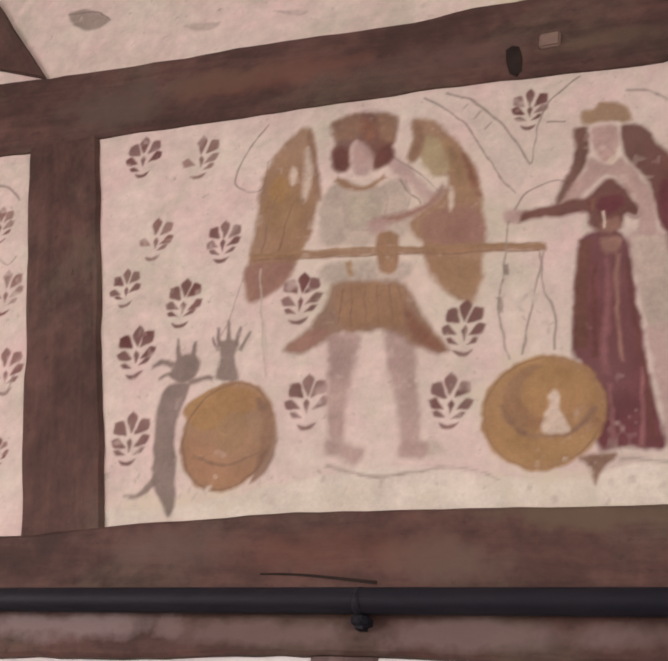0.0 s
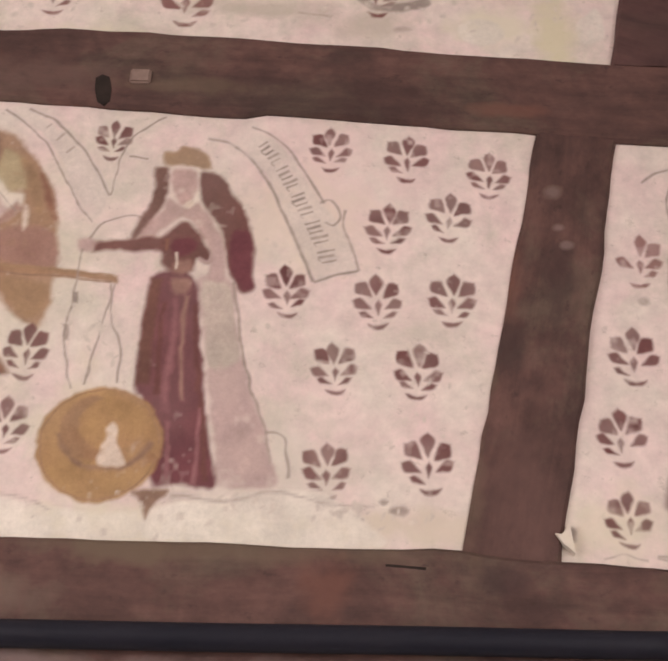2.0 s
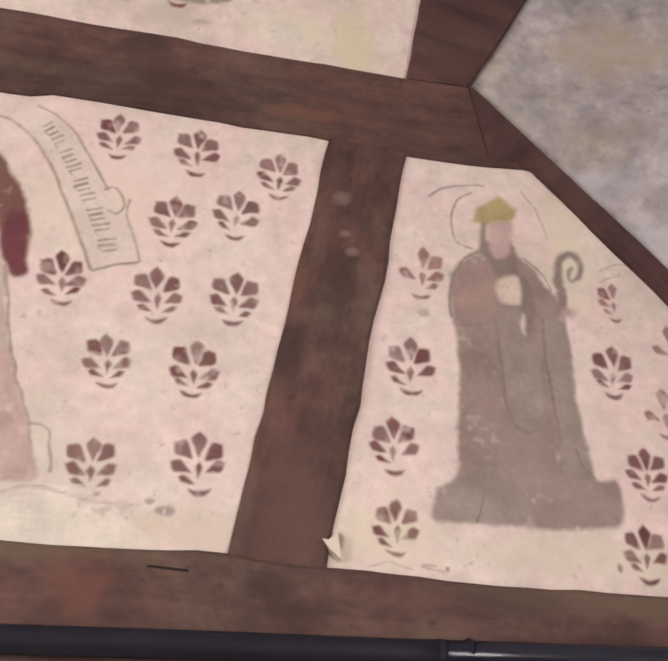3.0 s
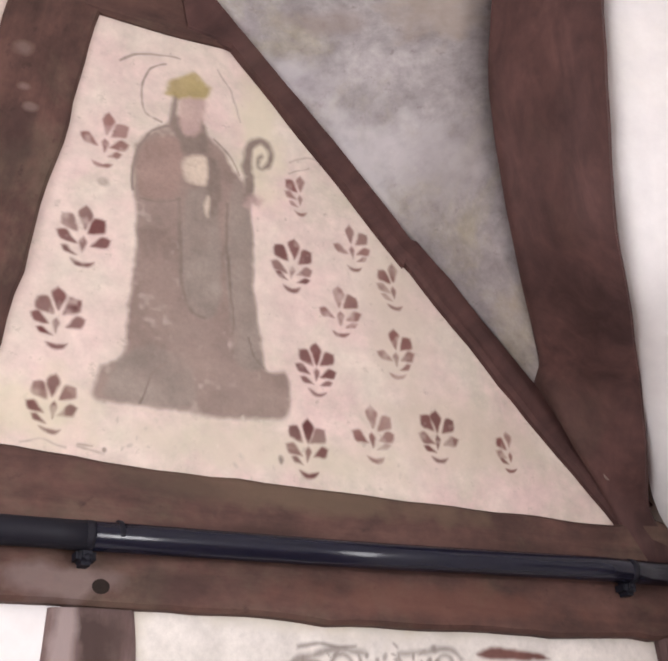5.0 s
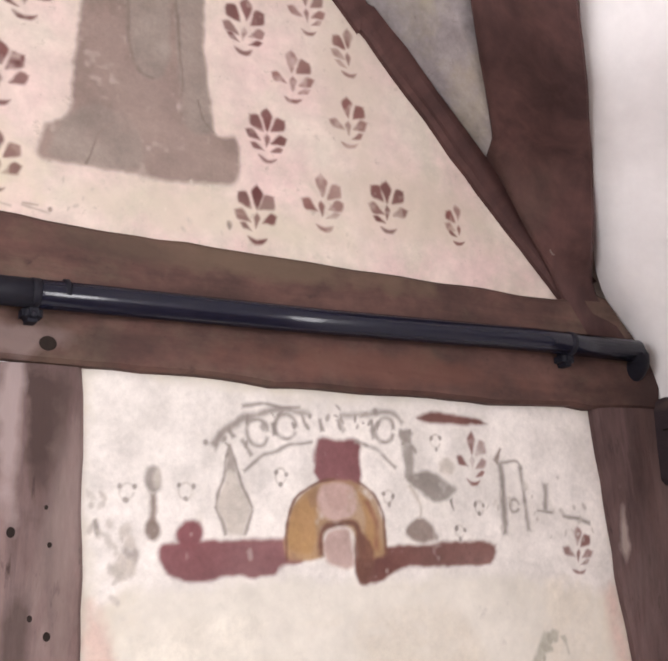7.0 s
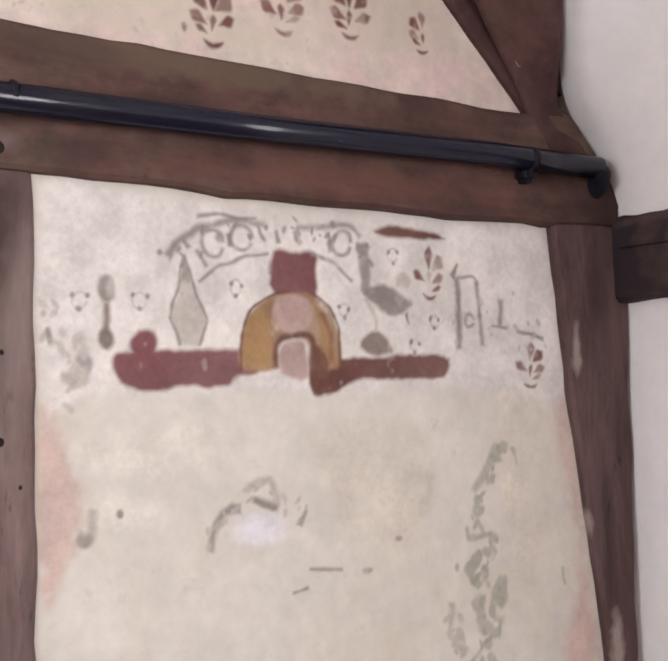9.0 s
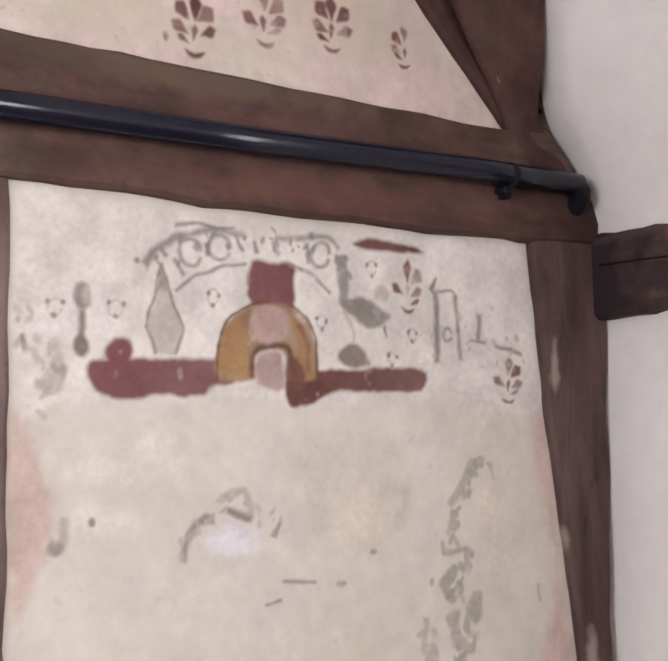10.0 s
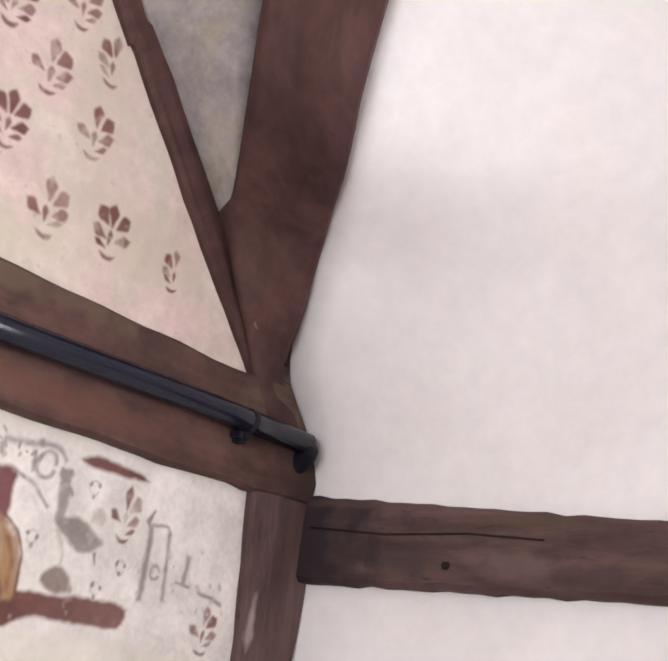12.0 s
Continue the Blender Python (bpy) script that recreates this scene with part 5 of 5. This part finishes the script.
# -- upper panel traces --
fragments([
    (smooth([(0.531, 3.700), (0.614, 3.661), (0.716, 3.686), (0.716, 3.651), (0.593, 3.640)]), LINE), (oval((0.846, 3.581), 0.07, 0.05), WASH), (oval((0.660, 3.581), 0.03, 0.012), FAINT),
    (stroke([(0.411, 3.626), (0.492, 3.618)], 0.008), FAINT), (smooth([(1.070, 3.610), (1.125, 3.667), (1.138, 3.573), (1.086, 3.551)]), WASH),
], "brown and ochre traces of lost painting")
fragments([
    (smooth([(-1.370, 3.829), (-1.303, 3.826), (-1.219, 3.770), (-1.273, 3.740), (-1.349, 3.776)]), LINE), (stroke([(-1.376, 3.822), (-1.269, 3.809), (-1.214, 3.761)], 0.006), GREY), (smooth([(-0.962, 3.689), (-0.842, 3.676), (-0.889, 3.650)]), FAINT), (smooth([(-0.690, 3.678), (-0.588, 3.654), (-0.610, 3.640)]), FAINT),
], "small brown painted stain above the collar beam")
fragments([
    (stroke([(-1.472, 3.243), (-1.410, 3.227), (-1.356, 3.178)], 0.012, 0.006), LINE), (stroke([(-1.283, 2.638), (-1.235, 2.607), (-1.224, 2.657)], 0.008), LINE), (stroke([(-1.385, 3.010), (-1.335, 2.979), (-1.315, 3.002)], 0.008), FAINT),
], "grey curved painted lines, mostly lost")

# -- lower panel --
for k, (outline, mat, label, soft_edge) in enumerate((
    (smooth([(1.262, 2.017), (1.441, 2.015), (1.783, 2.010), (2.379, 2.021), (2.402, 1.773), (2.382, 1.637), (2.070, 1.677), (1.813, 1.658), (1.601, 1.663), (1.440, 1.646), (1.328, 1.652), (1.264, 1.624)]), CLEAN, "clean pale plaster with traces of painting", 0.008),
    (smooth([(1.259, 1.617), (1.293, 1.607), (1.314, 1.541), (1.340, 1.485), (1.322, 1.417), (1.301, 1.344), (1.261, 1.327)]), PINK, "pink repair plaster beside the post", 0.008),
    (smooth([(2.364, 1.628), (2.412, 1.628), (2.434, 1.367), (2.462, 1.108), (2.354, 1.115), (2.413, 1.323)]), PINK, "pink repair plaster along the corner post", 0.012),
    (smooth([(1.336, 1.492), (1.463, 1.502), (1.478, 1.430), (1.365, 1.422)]), PALE_P, "pale patch of clean plaster", 0.010),
    (smooth([(1.615, 1.435), (1.649, 1.456), (1.700, 1.442), (1.708, 1.408), (1.657, 1.390), (1.615, 1.405)]), CHALK, "chalk white patch of plaster", 0.012),
    (smooth([(1.328, 1.582), (1.567, 1.625), (1.583, 1.558), (1.502, 1.516), (1.365, 1.526)]), PALE_P, "pale patch of clean plaster", 0.010),
    (smooth([(1.765, 1.587), (1.966, 1.626), (2.063, 1.493), (1.957, 1.351), (1.825, 1.406)]), OCHRE_W, "faint ochre stain on the plaster", 0.010),
    (smooth([(2.210, 1.662), (2.324, 1.654), (2.349, 1.459), (2.303, 1.244), (2.229, 1.335), (2.203, 1.506)]), OCHRE_W, "faint ochre stain on the plaster", 0.010))):
    painted("plaster_patch", [(outline, mat)], label, "plaster", "patches of the lower panel", uneven=0.010, fade=soft_edge * 2.5)
flower((2.055, 1.962), (2.049, 1.848), worn_b, 0.75)
flower((2.309, 1.775), (2.304, 1.676), worn_b, 0.95)
cross = painted("painted_cross", [(smooth([(1.695, 1.926), (1.740, 1.930), (1.789, 1.931), (1.790, 1.881), (1.784, 1.832), (1.698, 1.836)], n=3), L_RED)], "dark red painted cross, lower half lost", W)
painted("arm", [
    (smooth([(1.386, 1.730), (1.441, 1.736), (1.552, 1.740), (1.643, 1.742), (1.665, 1.702), (1.622, 1.692), (1.601, 1.673), (1.519, 1.672), (1.456, 1.663), (1.410, 1.671), (1.389, 1.692)], n=4), L_RED), (oval((1.442, 1.745), 0.032, 0.032), L_RED),
], "", "", parent=cross)
painted("arm", [(smooth([(1.814, 1.728), (1.920, 1.736), (2.079, 1.744), (2.079, 1.698), (1.968, 1.692), (1.870, 1.687), (1.817, 1.662), (1.776, 1.661), (1.768, 1.704)], n=4), BROWNRED)], "brown-red arm", "", parent=cross)
painted("painted_halo", [
    (smooth([(1.625, 1.705), (1.629, 1.770), (1.651, 1.816), (1.689, 1.842), (1.734, 1.854), (1.785, 1.847), (1.821, 1.822), (1.836, 1.779), (1.838, 1.714), (1.777, 1.708), (1.769, 1.752), (1.733, 1.767), (1.704, 1.750), (1.698, 1.706)]), OCHRE),
    (smooth([(1.631, 1.724), (1.636, 1.778), (1.663, 1.817), (1.694, 1.828), (1.688, 1.780), (1.684, 1.718)]), GOLD),
    (smooth([(1.779, 1.832), (1.811, 1.810), (1.824, 1.762), (1.823, 1.722), (1.796, 1.729), (1.793, 1.785)]), GOLD),
    (smooth([(1.672, 1.823), (1.698, 1.836), (1.700, 1.812), (1.680, 1.796)]), ORANGE),
    (smooth([(1.698, 1.836), (1.734, 1.849), (1.770, 1.840), (1.779, 1.808), (1.760, 1.777), (1.715, 1.774), (1.694, 1.796)]), MAUVE),
    (smooth([(1.711, 1.837), (1.743, 1.843), (1.761, 1.827), (1.751, 1.799), (1.720, 1.794)]), FLESH),
    (stroke([(1.627, 1.704), (1.631, 1.770), (1.652, 1.816), (1.691, 1.842), (1.734, 1.854)], .007, .007), HAIR),
    (stroke([(1.780, 1.848), (1.821, 1.822), (1.836, 1.779), (1.840, 1.714)], .006, .008), HAIR),
    (stroke([(1.799, 1.817), (1.817, 1.778), (1.818, 1.722)], .012, .014), RUSTY),
    (stroke([(1.698, 1.711), (1.700, 1.750), (1.724, 1.769), (1.769, 1.770), (1.783, 1.748), (1.792, 1.713)], .014, .018), HAIR),
    (smooth([(1.772, 1.752), (1.803, 1.744), (1.812, 1.713), (1.798, 1.669), (1.776, 1.660), (1.767, 1.689)]), HAIR),
    (smooth([(1.708, 1.702), (1.707, 1.745), (1.733, 1.762), (1.761, 1.758), (1.767, 1.695), (1.737, 1.691)]), FLESH),
], "gold painted halo round a worn blank shape", W)
arch = [(stroke([(1.484, 1.899), (1.521, 1.939), (1.579, 1.966), (1.639, 1.978), (1.683, 1.969)], 0.020, 0.012), L_LINE), (stroke([(1.542, 1.978), (1.588, 1.985), (1.639, 1.981), (1.665, 1.983)], 0.010, 0.006), L_LINE),
        (stroke([(1.545, 1.858), (1.587, 1.889), (1.638, 1.910), (1.691, 1.920)], 0.009, 0.007), L_LINE), (stroke([(1.781, 1.929), (1.828, 1.912), (1.870, 1.878)], 0.009, 0.011), L_LINE),
        (stroke([(1.746, 1.975), (1.801, 1.979), (1.858, 1.989), (1.892, 1.967)], 0.014, 0.012), L_LINE)]
for c in ((1.575, 1.932), (1.634, 1.945), (1.848, 1.951)):
    arch.append((ring(c, 0.025, 0.028, 0.010), L_LINE))
for a, b in (((1.541, 1.918), (1.562, 1.889)), ((1.705, 1.967), (1.709, 1.939)), ((1.741, 1.966), (1.759, 1.943)), ((1.815, 1.973), (1.824, 1.932)), ((1.517, 1.935), (1.529, 1.917)), ((1.604, 1.954), (1.608, 1.927))):
    arch.append((stroke([a, b], 0.011), L_LINE))
painted("painted_arch", arch, "grey outlined painted arch with unreadable lettering", W)
painted("painted_bird", [
    (smooth([(1.890, 1.858), (1.925, 1.878), (1.959, 1.873), (1.994, 1.856), (2.008, 1.839), (1.985, 1.821), (1.949, 1.817), (1.923, 1.834)]), L_GREY),
    (stroke([(1.896, 1.938), (1.900, 1.891), (1.896, 1.855)], .030, .024), L_GREY),
    (smooth([(1.877, 1.948), (1.898, 1.958), (1.912, 1.946), (1.896, 1.930), (1.882, 1.933)]), L_GREY),
    (smooth([(1.966, 1.893), (1.989, 1.908), (2.011, 1.891), (2.000, 1.871), (1.973, 1.873)]), L_PALE),
    (stroke([(1.994, 1.823), (2.000, 1.800)], .010, .005), L_GREY),
    (smooth([(1.883, 1.756), (1.909, 1.785), (1.939, 1.778), (1.957, 1.743), (1.910, 1.738)]), GREY),
    (stroke([(1.899, 1.847), (1.922, 1.807), (1.917, 1.782)], .012, .006), L_PALE),
], "dark grey painted bird with a long neck", W)
painted("painted_emblem", [
    ([Vector(p) for p in [(1.519, 1.905), (1.545, 1.835), (1.562, 1.792), (1.546, 1.744), (1.508, 1.743), (1.489, 1.793), (1.508, 1.848)]], L_PALE),
    ([Vector(p) for p in [(1.519, 1.907), (1.529, 1.879), (1.533, 1.852), (1.519, 1.857), (1.507, 1.851), (1.511, 1.878)]], L_LINE),
    (stroke([(1.519, 1.905), (1.507, 1.848), (1.490, 1.793)], .008, .007), L_LINE),
    (stroke([(1.490, 1.793), (1.510, 1.743)], .007, .008), L_LINE),
    (stroke([(1.519, 1.905), (1.543, 1.835), (1.562, 1.792)], .008, .007), L_LINE),
    (stroke([(1.562, 1.792), (1.546, 1.744)], .007, .008), L_LINE),
], "grey painted lance head standing on the red arm", W)
painted("painted_emblem", [
    (oval((1.374, 1.838), 0.020, 0.030), L_LINE), (oval((1.378, 1.840), 0.010, 0.020), L_PALE), (stroke([(1.373, 1.818), (1.374, 1.789), (1.372, 1.760)], 0.013, 0.018), GREY), (oval((1.372, 1.751), 0.021, 0.024), GREY),
], "dark painted spoon-shaped emblem", W)
painted("painted_emblem", [
    (stroke([(2.121, 1.903), (2.123, 1.816), (2.124, 1.754)], 0.017), L_LINE), (stroke([(2.170, 1.897), (2.178, 1.818), (2.181, 1.764)], 0.011, 0.014), L_LINE),
    (stroke([(2.121, 1.901), (2.159, 1.905), (2.175, 1.889)], 0.008), L_LINE), (ring((2.150, 1.815), 0.014, 0.016, 0.009), L_LINE), (stroke([(2.105, 1.902), (2.124, 1.933)], 0.016, 0.008), GREY),
    (stroke([(2.236, 1.865), (2.228, 1.807)], 0.018, 0.012), L_LINE), (stroke([(2.205, 1.806), (2.250, 1.804)], 0.008), L_LINE), (stroke([(2.273, 1.796), (2.348, 1.785)], 0.010), L_LINE),
], "grey painted column outlines, partly lost", W)
painted("painted_emblem", [
    (smooth([(1.922, 1.982), (1.957, 1.995), (2.008, 1.994), (2.071, 1.990), (2.094, 1.977), (2.028, 1.972), (1.956, 1.972)]), BROWNRED),
], "brown painted smear under the beam", W)
for c, s in (((1.328, 1.817), 1.1), ((1.435, 1.821), 1.1), ((1.620, 1.853), 1.0), ((1.849, 1.821), 0.9), ((1.965, 1.936), 1.0), ((2.062, 1.809), 0.9), ((2.011, 1.760), 0.9)):
    c = Vector(c)
    painted("painted_rosette", [(ring(c, 0.014 * s, 0.016 * s, 0.006), L_FAINT)] +
            [(oval(c + Vector((0.012 * s * math.cos(a), 0.014 * s * math.sin(a))), 0.006, 0.007), L_LINE) for a in (0.4, 2.6, 4.6)],
            "tiny grey painted rosette, half worn", W, "rosettes in the lower panel")
fragments([
    (smooth([(1.267, 1.763), (1.276, 1.769), (1.281, 1.746), (1.274, 1.737)]), L_GREY), (oval((1.335, 1.710), 0.018, 0.026), L_LINE), (smooth([(1.299, 1.694), (1.335, 1.702), (1.343, 1.674), (1.314, 1.666)]), L_PALE),
], "dark flaked traces of painting by the post")
fragments([
    (stroke([(1.637, 1.493), (1.684, 1.507), (1.692, 1.458), (1.649, 1.471)], 0.02, 0.010), L_PALE), (stroke([(1.561, 1.386), (1.570, 1.426), (1.594, 1.454), (1.624, 1.460)], 0.014, 0.020), L_LINE),
    (stroke([(1.740, 1.421), (1.754, 1.455)], 0.014, 0.006), L_LINE), (stroke([(1.645, 1.474), (1.701, 1.457)], 0.018), L_LINE),
    (stroke([(1.760, 1.344), (1.833, 1.337)], 0.006, 0.01), L_LINE), (oval((1.884, 1.334), 0.014, 0.008), L_LINE), (stroke([(1.724, 1.307), (1.760, 1.310)], 0.008), L_LINE),
    (oval((1.959, 1.389), 0.010, 0.006), L_LINE), (oval((1.395, 1.459), 0.008, 0.01), L_LINE),
], "grey painted traces round a chalky patch")
fragments([
    (stroke([(1.322, 1.424), (1.343, 1.423), (1.350, 1.471)], 0.03, 0.015), L_PALE), (oval((1.336, 1.420), 0.018, 0.015), L_LINE),
], "grey flower trace beside the post")
fragments([
    (stroke([(2.141, 1.466), (2.170, 1.499), (2.211, 1.562)], 0.018, 0.030), FOLIAGE), (oval((2.151, 1.432), 0.018, 0.02), FOLIAGE), (stroke([(2.245, 1.558), (2.260, 1.518)], 0.014, 0.006), FOLIAGE),
    (stroke([(2.122, 1.379), (2.187, 1.384)], 0.012), FOLIAGE), (stroke([(2.119, 1.312), (2.137, 1.349)], 0.016, 0.008), FOLIAGE), (smooth([(2.176, 1.267), (2.205, 1.302), (2.225, 1.259), (2.202, 1.235)]), FOLIAGE),
    (smooth([(2.128, 1.258), (2.155, 1.272), (2.169, 1.221), (2.189, 1.195), (2.151, 1.190), (2.137, 1.224)]), L_PALE), (stroke([(2.081, 1.262), (2.073, 1.189)], 0.020, 0.010), L_PALE),
    (stroke([(2.117, 1.135), (2.156, 1.173), (2.195, 1.202)], 0.008, 0.012), FOLIAGE), (stroke([(2.180, 1.221), (2.212, 1.214)], 0.018), FOLIAGE), (stroke([(2.371, 1.308), (2.375, 1.269)], 0.012, 0.006), FOLIAGE),
], "grey-green painted foliage traces on bare plaster")


def dabs(name, line, spread, count, size, mat, label, seed, category="wall painting"):
    """A loose scatter of little brush dabs along a line."""
    rnd = random.Random(seed)
    coats = []
    for _ in range(count):
        p = along(line, rnd.random()) + Vector((rnd.gauss(0, spread), rnd.gauss(0, spread)))
        s = size * rnd.uniform(0.5, 1.3)
        coats.append((oval(p, s * rnd.uniform(0.35, 0.8), s, rnd.uniform(-60, 60), 10), mat))
    ob = painted(name, coats, label, category, uneven=0.006, fade=0.005)
    ob["kind"] = "stuff"
    return ob


dabs("painted_foliage", [(2.150, 1.423), (2.181, 1.498), (2.217, 1.566)], 0.008, 16, 0.016, FOLIAGE, "scattered grey-green painted leaves", 1)
dabs("painted_foliage", [(2.133, 1.390), (2.197, 1.370), (2.119, 1.316), (2.193, 1.278), (2.153, 1.223), (2.189, 1.186), (2.133, 1.134)], 0.016, 44, 0.018, FOLIAGE, "scattered grey-green painted leaves", 2)
dabs("painted_foliage", [(2.075, 1.262), (2.083, 1.180), (2.112, 1.145)], 0.010, 14, 0.016, L_PALE, "scattered pale painted leaves", 3)
dabs("painted_flecks", [(1.561, 1.397), (1.599, 1.461), (1.650, 1.497), (1.692, 1.473), (1.753, 1.448)], 0.012, 22, 0.011, L_PALE, "small grey flecks round the chalky patch", 4)
dabs("painted_flecks", [(1.270, 1.805), (1.328, 1.702), (1.307, 1.666), (1.285, 1.750)], 0.020, 26, 0.013, L_FAINT, "small grey flecks of lost painting", 5)
dabs("painted_flecks", [(1.472, 1.883), (1.537, 1.926), (1.639, 1.965), (1.727, 1.957), (1.858, 1.968), (1.905, 1.922)], 0.012, 34, 0.011, L_LINE, "small grey flecks along the painted arch", 6)
dabs("painted_flecks", [(2.075, 1.814), (2.183, 1.801), (2.296, 1.797), (2.352, 1.745)], 0.030, 30, 0.010, L_FAINT, "small grey flecks of lost painting", 7)
dabs("painted_flecks", [(-0.954, 2.324), (-0.524, 2.351), (-0.080, 2.367), (0.328, 2.350)], 0.018, 40, 0.011, SMUDGE, "faint grey flecks on the painted ground", 8)
dabs("painted_flecks", [(0.308, 2.383), (0.548, 2.374), (0.748, 2.356)], 0.012, 30, 0.012, SMUDGE, "faint grey flecks on the painted ground", 9)
dabs("painted_flecks", [(0.004, 2.809), (0.048, 2.706), (0.095, 2.647)], 0.016, 16, 0.012, SMUDGE, "faint grey flecks between the cords", 10)
dabs("painted_flecks", [(0.626, 2.588), (0.751, 2.574), (0.762, 2.745), (0.387, 2.674), (0.361, 3.100)], 0.03, 30, 0.010, SMUDGE, "faint grey flecks on cream plaster", 11)
dabs("painted_flecks", [(1.178, 2.332), (1.376, 2.353), (1.638, 2.294), (1.831, 2.326), (1.847, 2.524)], 0.03, 34, 0.009, SMUDGE, "faint grey flecks on cream plaster", 12)
dabs("painted_flecks", [(-0.271, 3.613), (0.410, 3.632), (1.121, 3.612)], 0.03, 40, 0.012, SMUDGE, "faint brown flecks in the upper panel", 15)

# ---- small marks on the timbers ----
peg = box(-0.024, 0.024, -0.020, 0.03, -0.020, 0.020)
bmesh.ops.bevel(peg, geom=peg.edges[:], offset=0.004, segments=2, affect="EDGES")
x, z = (0.061, 3.399)
peg_ob = put("peg", peg, material("pale_oak", (0.25, 0.17, 0.14), (0.20, 0.135, 0.11), 0.8, 9, 60, 0.3))
peg_ob.location = (x, -0.004, z)
tagged(peg_ob, "square pale oak peg set in the collar beam", "peg")
hole = material("dark_cavity", (0.02, 0.014, 0.012), (0.03, 0.02, 0.016), 0.95, 20, 60, 0.2)


def dark_mark(name, shapes, label, category, front, mat=hole):
    """A dark place in a timber: a shallow plug with a rounded rim."""
    bm = bmesh.new()
    for s in shapes:
        face = bm.faces.new([bm.verts.new((p[0], front, p[1])) for p in s])
        made = bmesh.ops.extrude_face_region(bm, geom=[face])["geom"]
        bmesh.ops.translate(bm, vec=(0, 0.006, 0), verts=[v for v in made if isinstance(v, bmesh.types.BMVert)])
    bmesh.ops.recalc_face_normals(bm, faces=bm.faces)
    return tagged(put(name, bm, mat), label, category)


dark_mark("mortice", [smooth([(-0.041, 3.393), (-0.010, 3.397), (-0.000, 3.325), (-0.029, 3.324)], n=2)], "dark empty mortice in the collar beam", "mortice", -0.0165)
dark_mark("timber_crack", [stroke([(-0.458, 2.165), (-0.375, 2.164), (-0.285, 2.157), (-0.211, 2.150)], 0.003, 0.007)], "long dark crack in the tie beam", "crack", -0.0305)
dark_mark("timber_crack", [stroke([(0.358, 2.166), (0.417, 2.187), (0.461, 2.219), (0.521, 2.245), (0.590, 2.263), (0.705, 2.259)], 0.004, 0.005)], "curving dark crack in the tie beam", "crack", -0.0305)
dark_mark("peg_hole", [oval((1.178, 2.053), 0.018, 0.015)], "dark peg hole in the tie beam", "hole", -0.0305)
for c, r in (((1.188, 1.784), 0.006), ((1.132, 1.743), 0.013), ((1.194, 1.581), 0.011), ((1.166, 1.609), 0.008), ((1.226, 1.509), 0.006), ((1.195, 1.724), 0.007)):
    dark_mark("peg_hole", [oval(c, r * 0.65, r * 0.8)], "small dark peg hole in the weathered post", "hole", -0.0125)

chip = material("pale_chip", (0.30, 0.24, 0.215), (0.20, 0.155, 0.135), 0.9, 20, 60, 0.3)
dark_mark("bark_flake", [ring((2.280, 2.375), 0.014, 0.022, 0.006)], "pale curled flake at the foot of the brace", "flake", -0.045, chip)
slab([(0.945, 2.338), (0.956, 2.337), (0.974, 2.355), (0.980, 2.301), (0.958, 2.320)], plaster, "plaster_panel", -0.0175, gable, "lip of plaster over the strut foot")
put("timber_crack", tube([(XR - 0.0415, -0.05, 1.985), (XR - 0.0420, -0.25, 1.972), (XR - 0.0425, -0.45, 1.976), (XR - 0.0415, -0.62, 1.966)], 0.0022, n=6), hole)
tagged(bpy.data.objects["timber_crack.002"], "long dark crack along the weathered rail", "crack")
knot = box(XR - 0.043, XR - 0.035, -0.414, -0.396, 1.904, 1.920)
bmesh.ops.bevel(knot, geom=knot.edges[:], offset=0.003, segments=2, affect="EDGES")
tagged(put("peg_hole", knot, hole), "small dark peg hole in the rail", "hole")
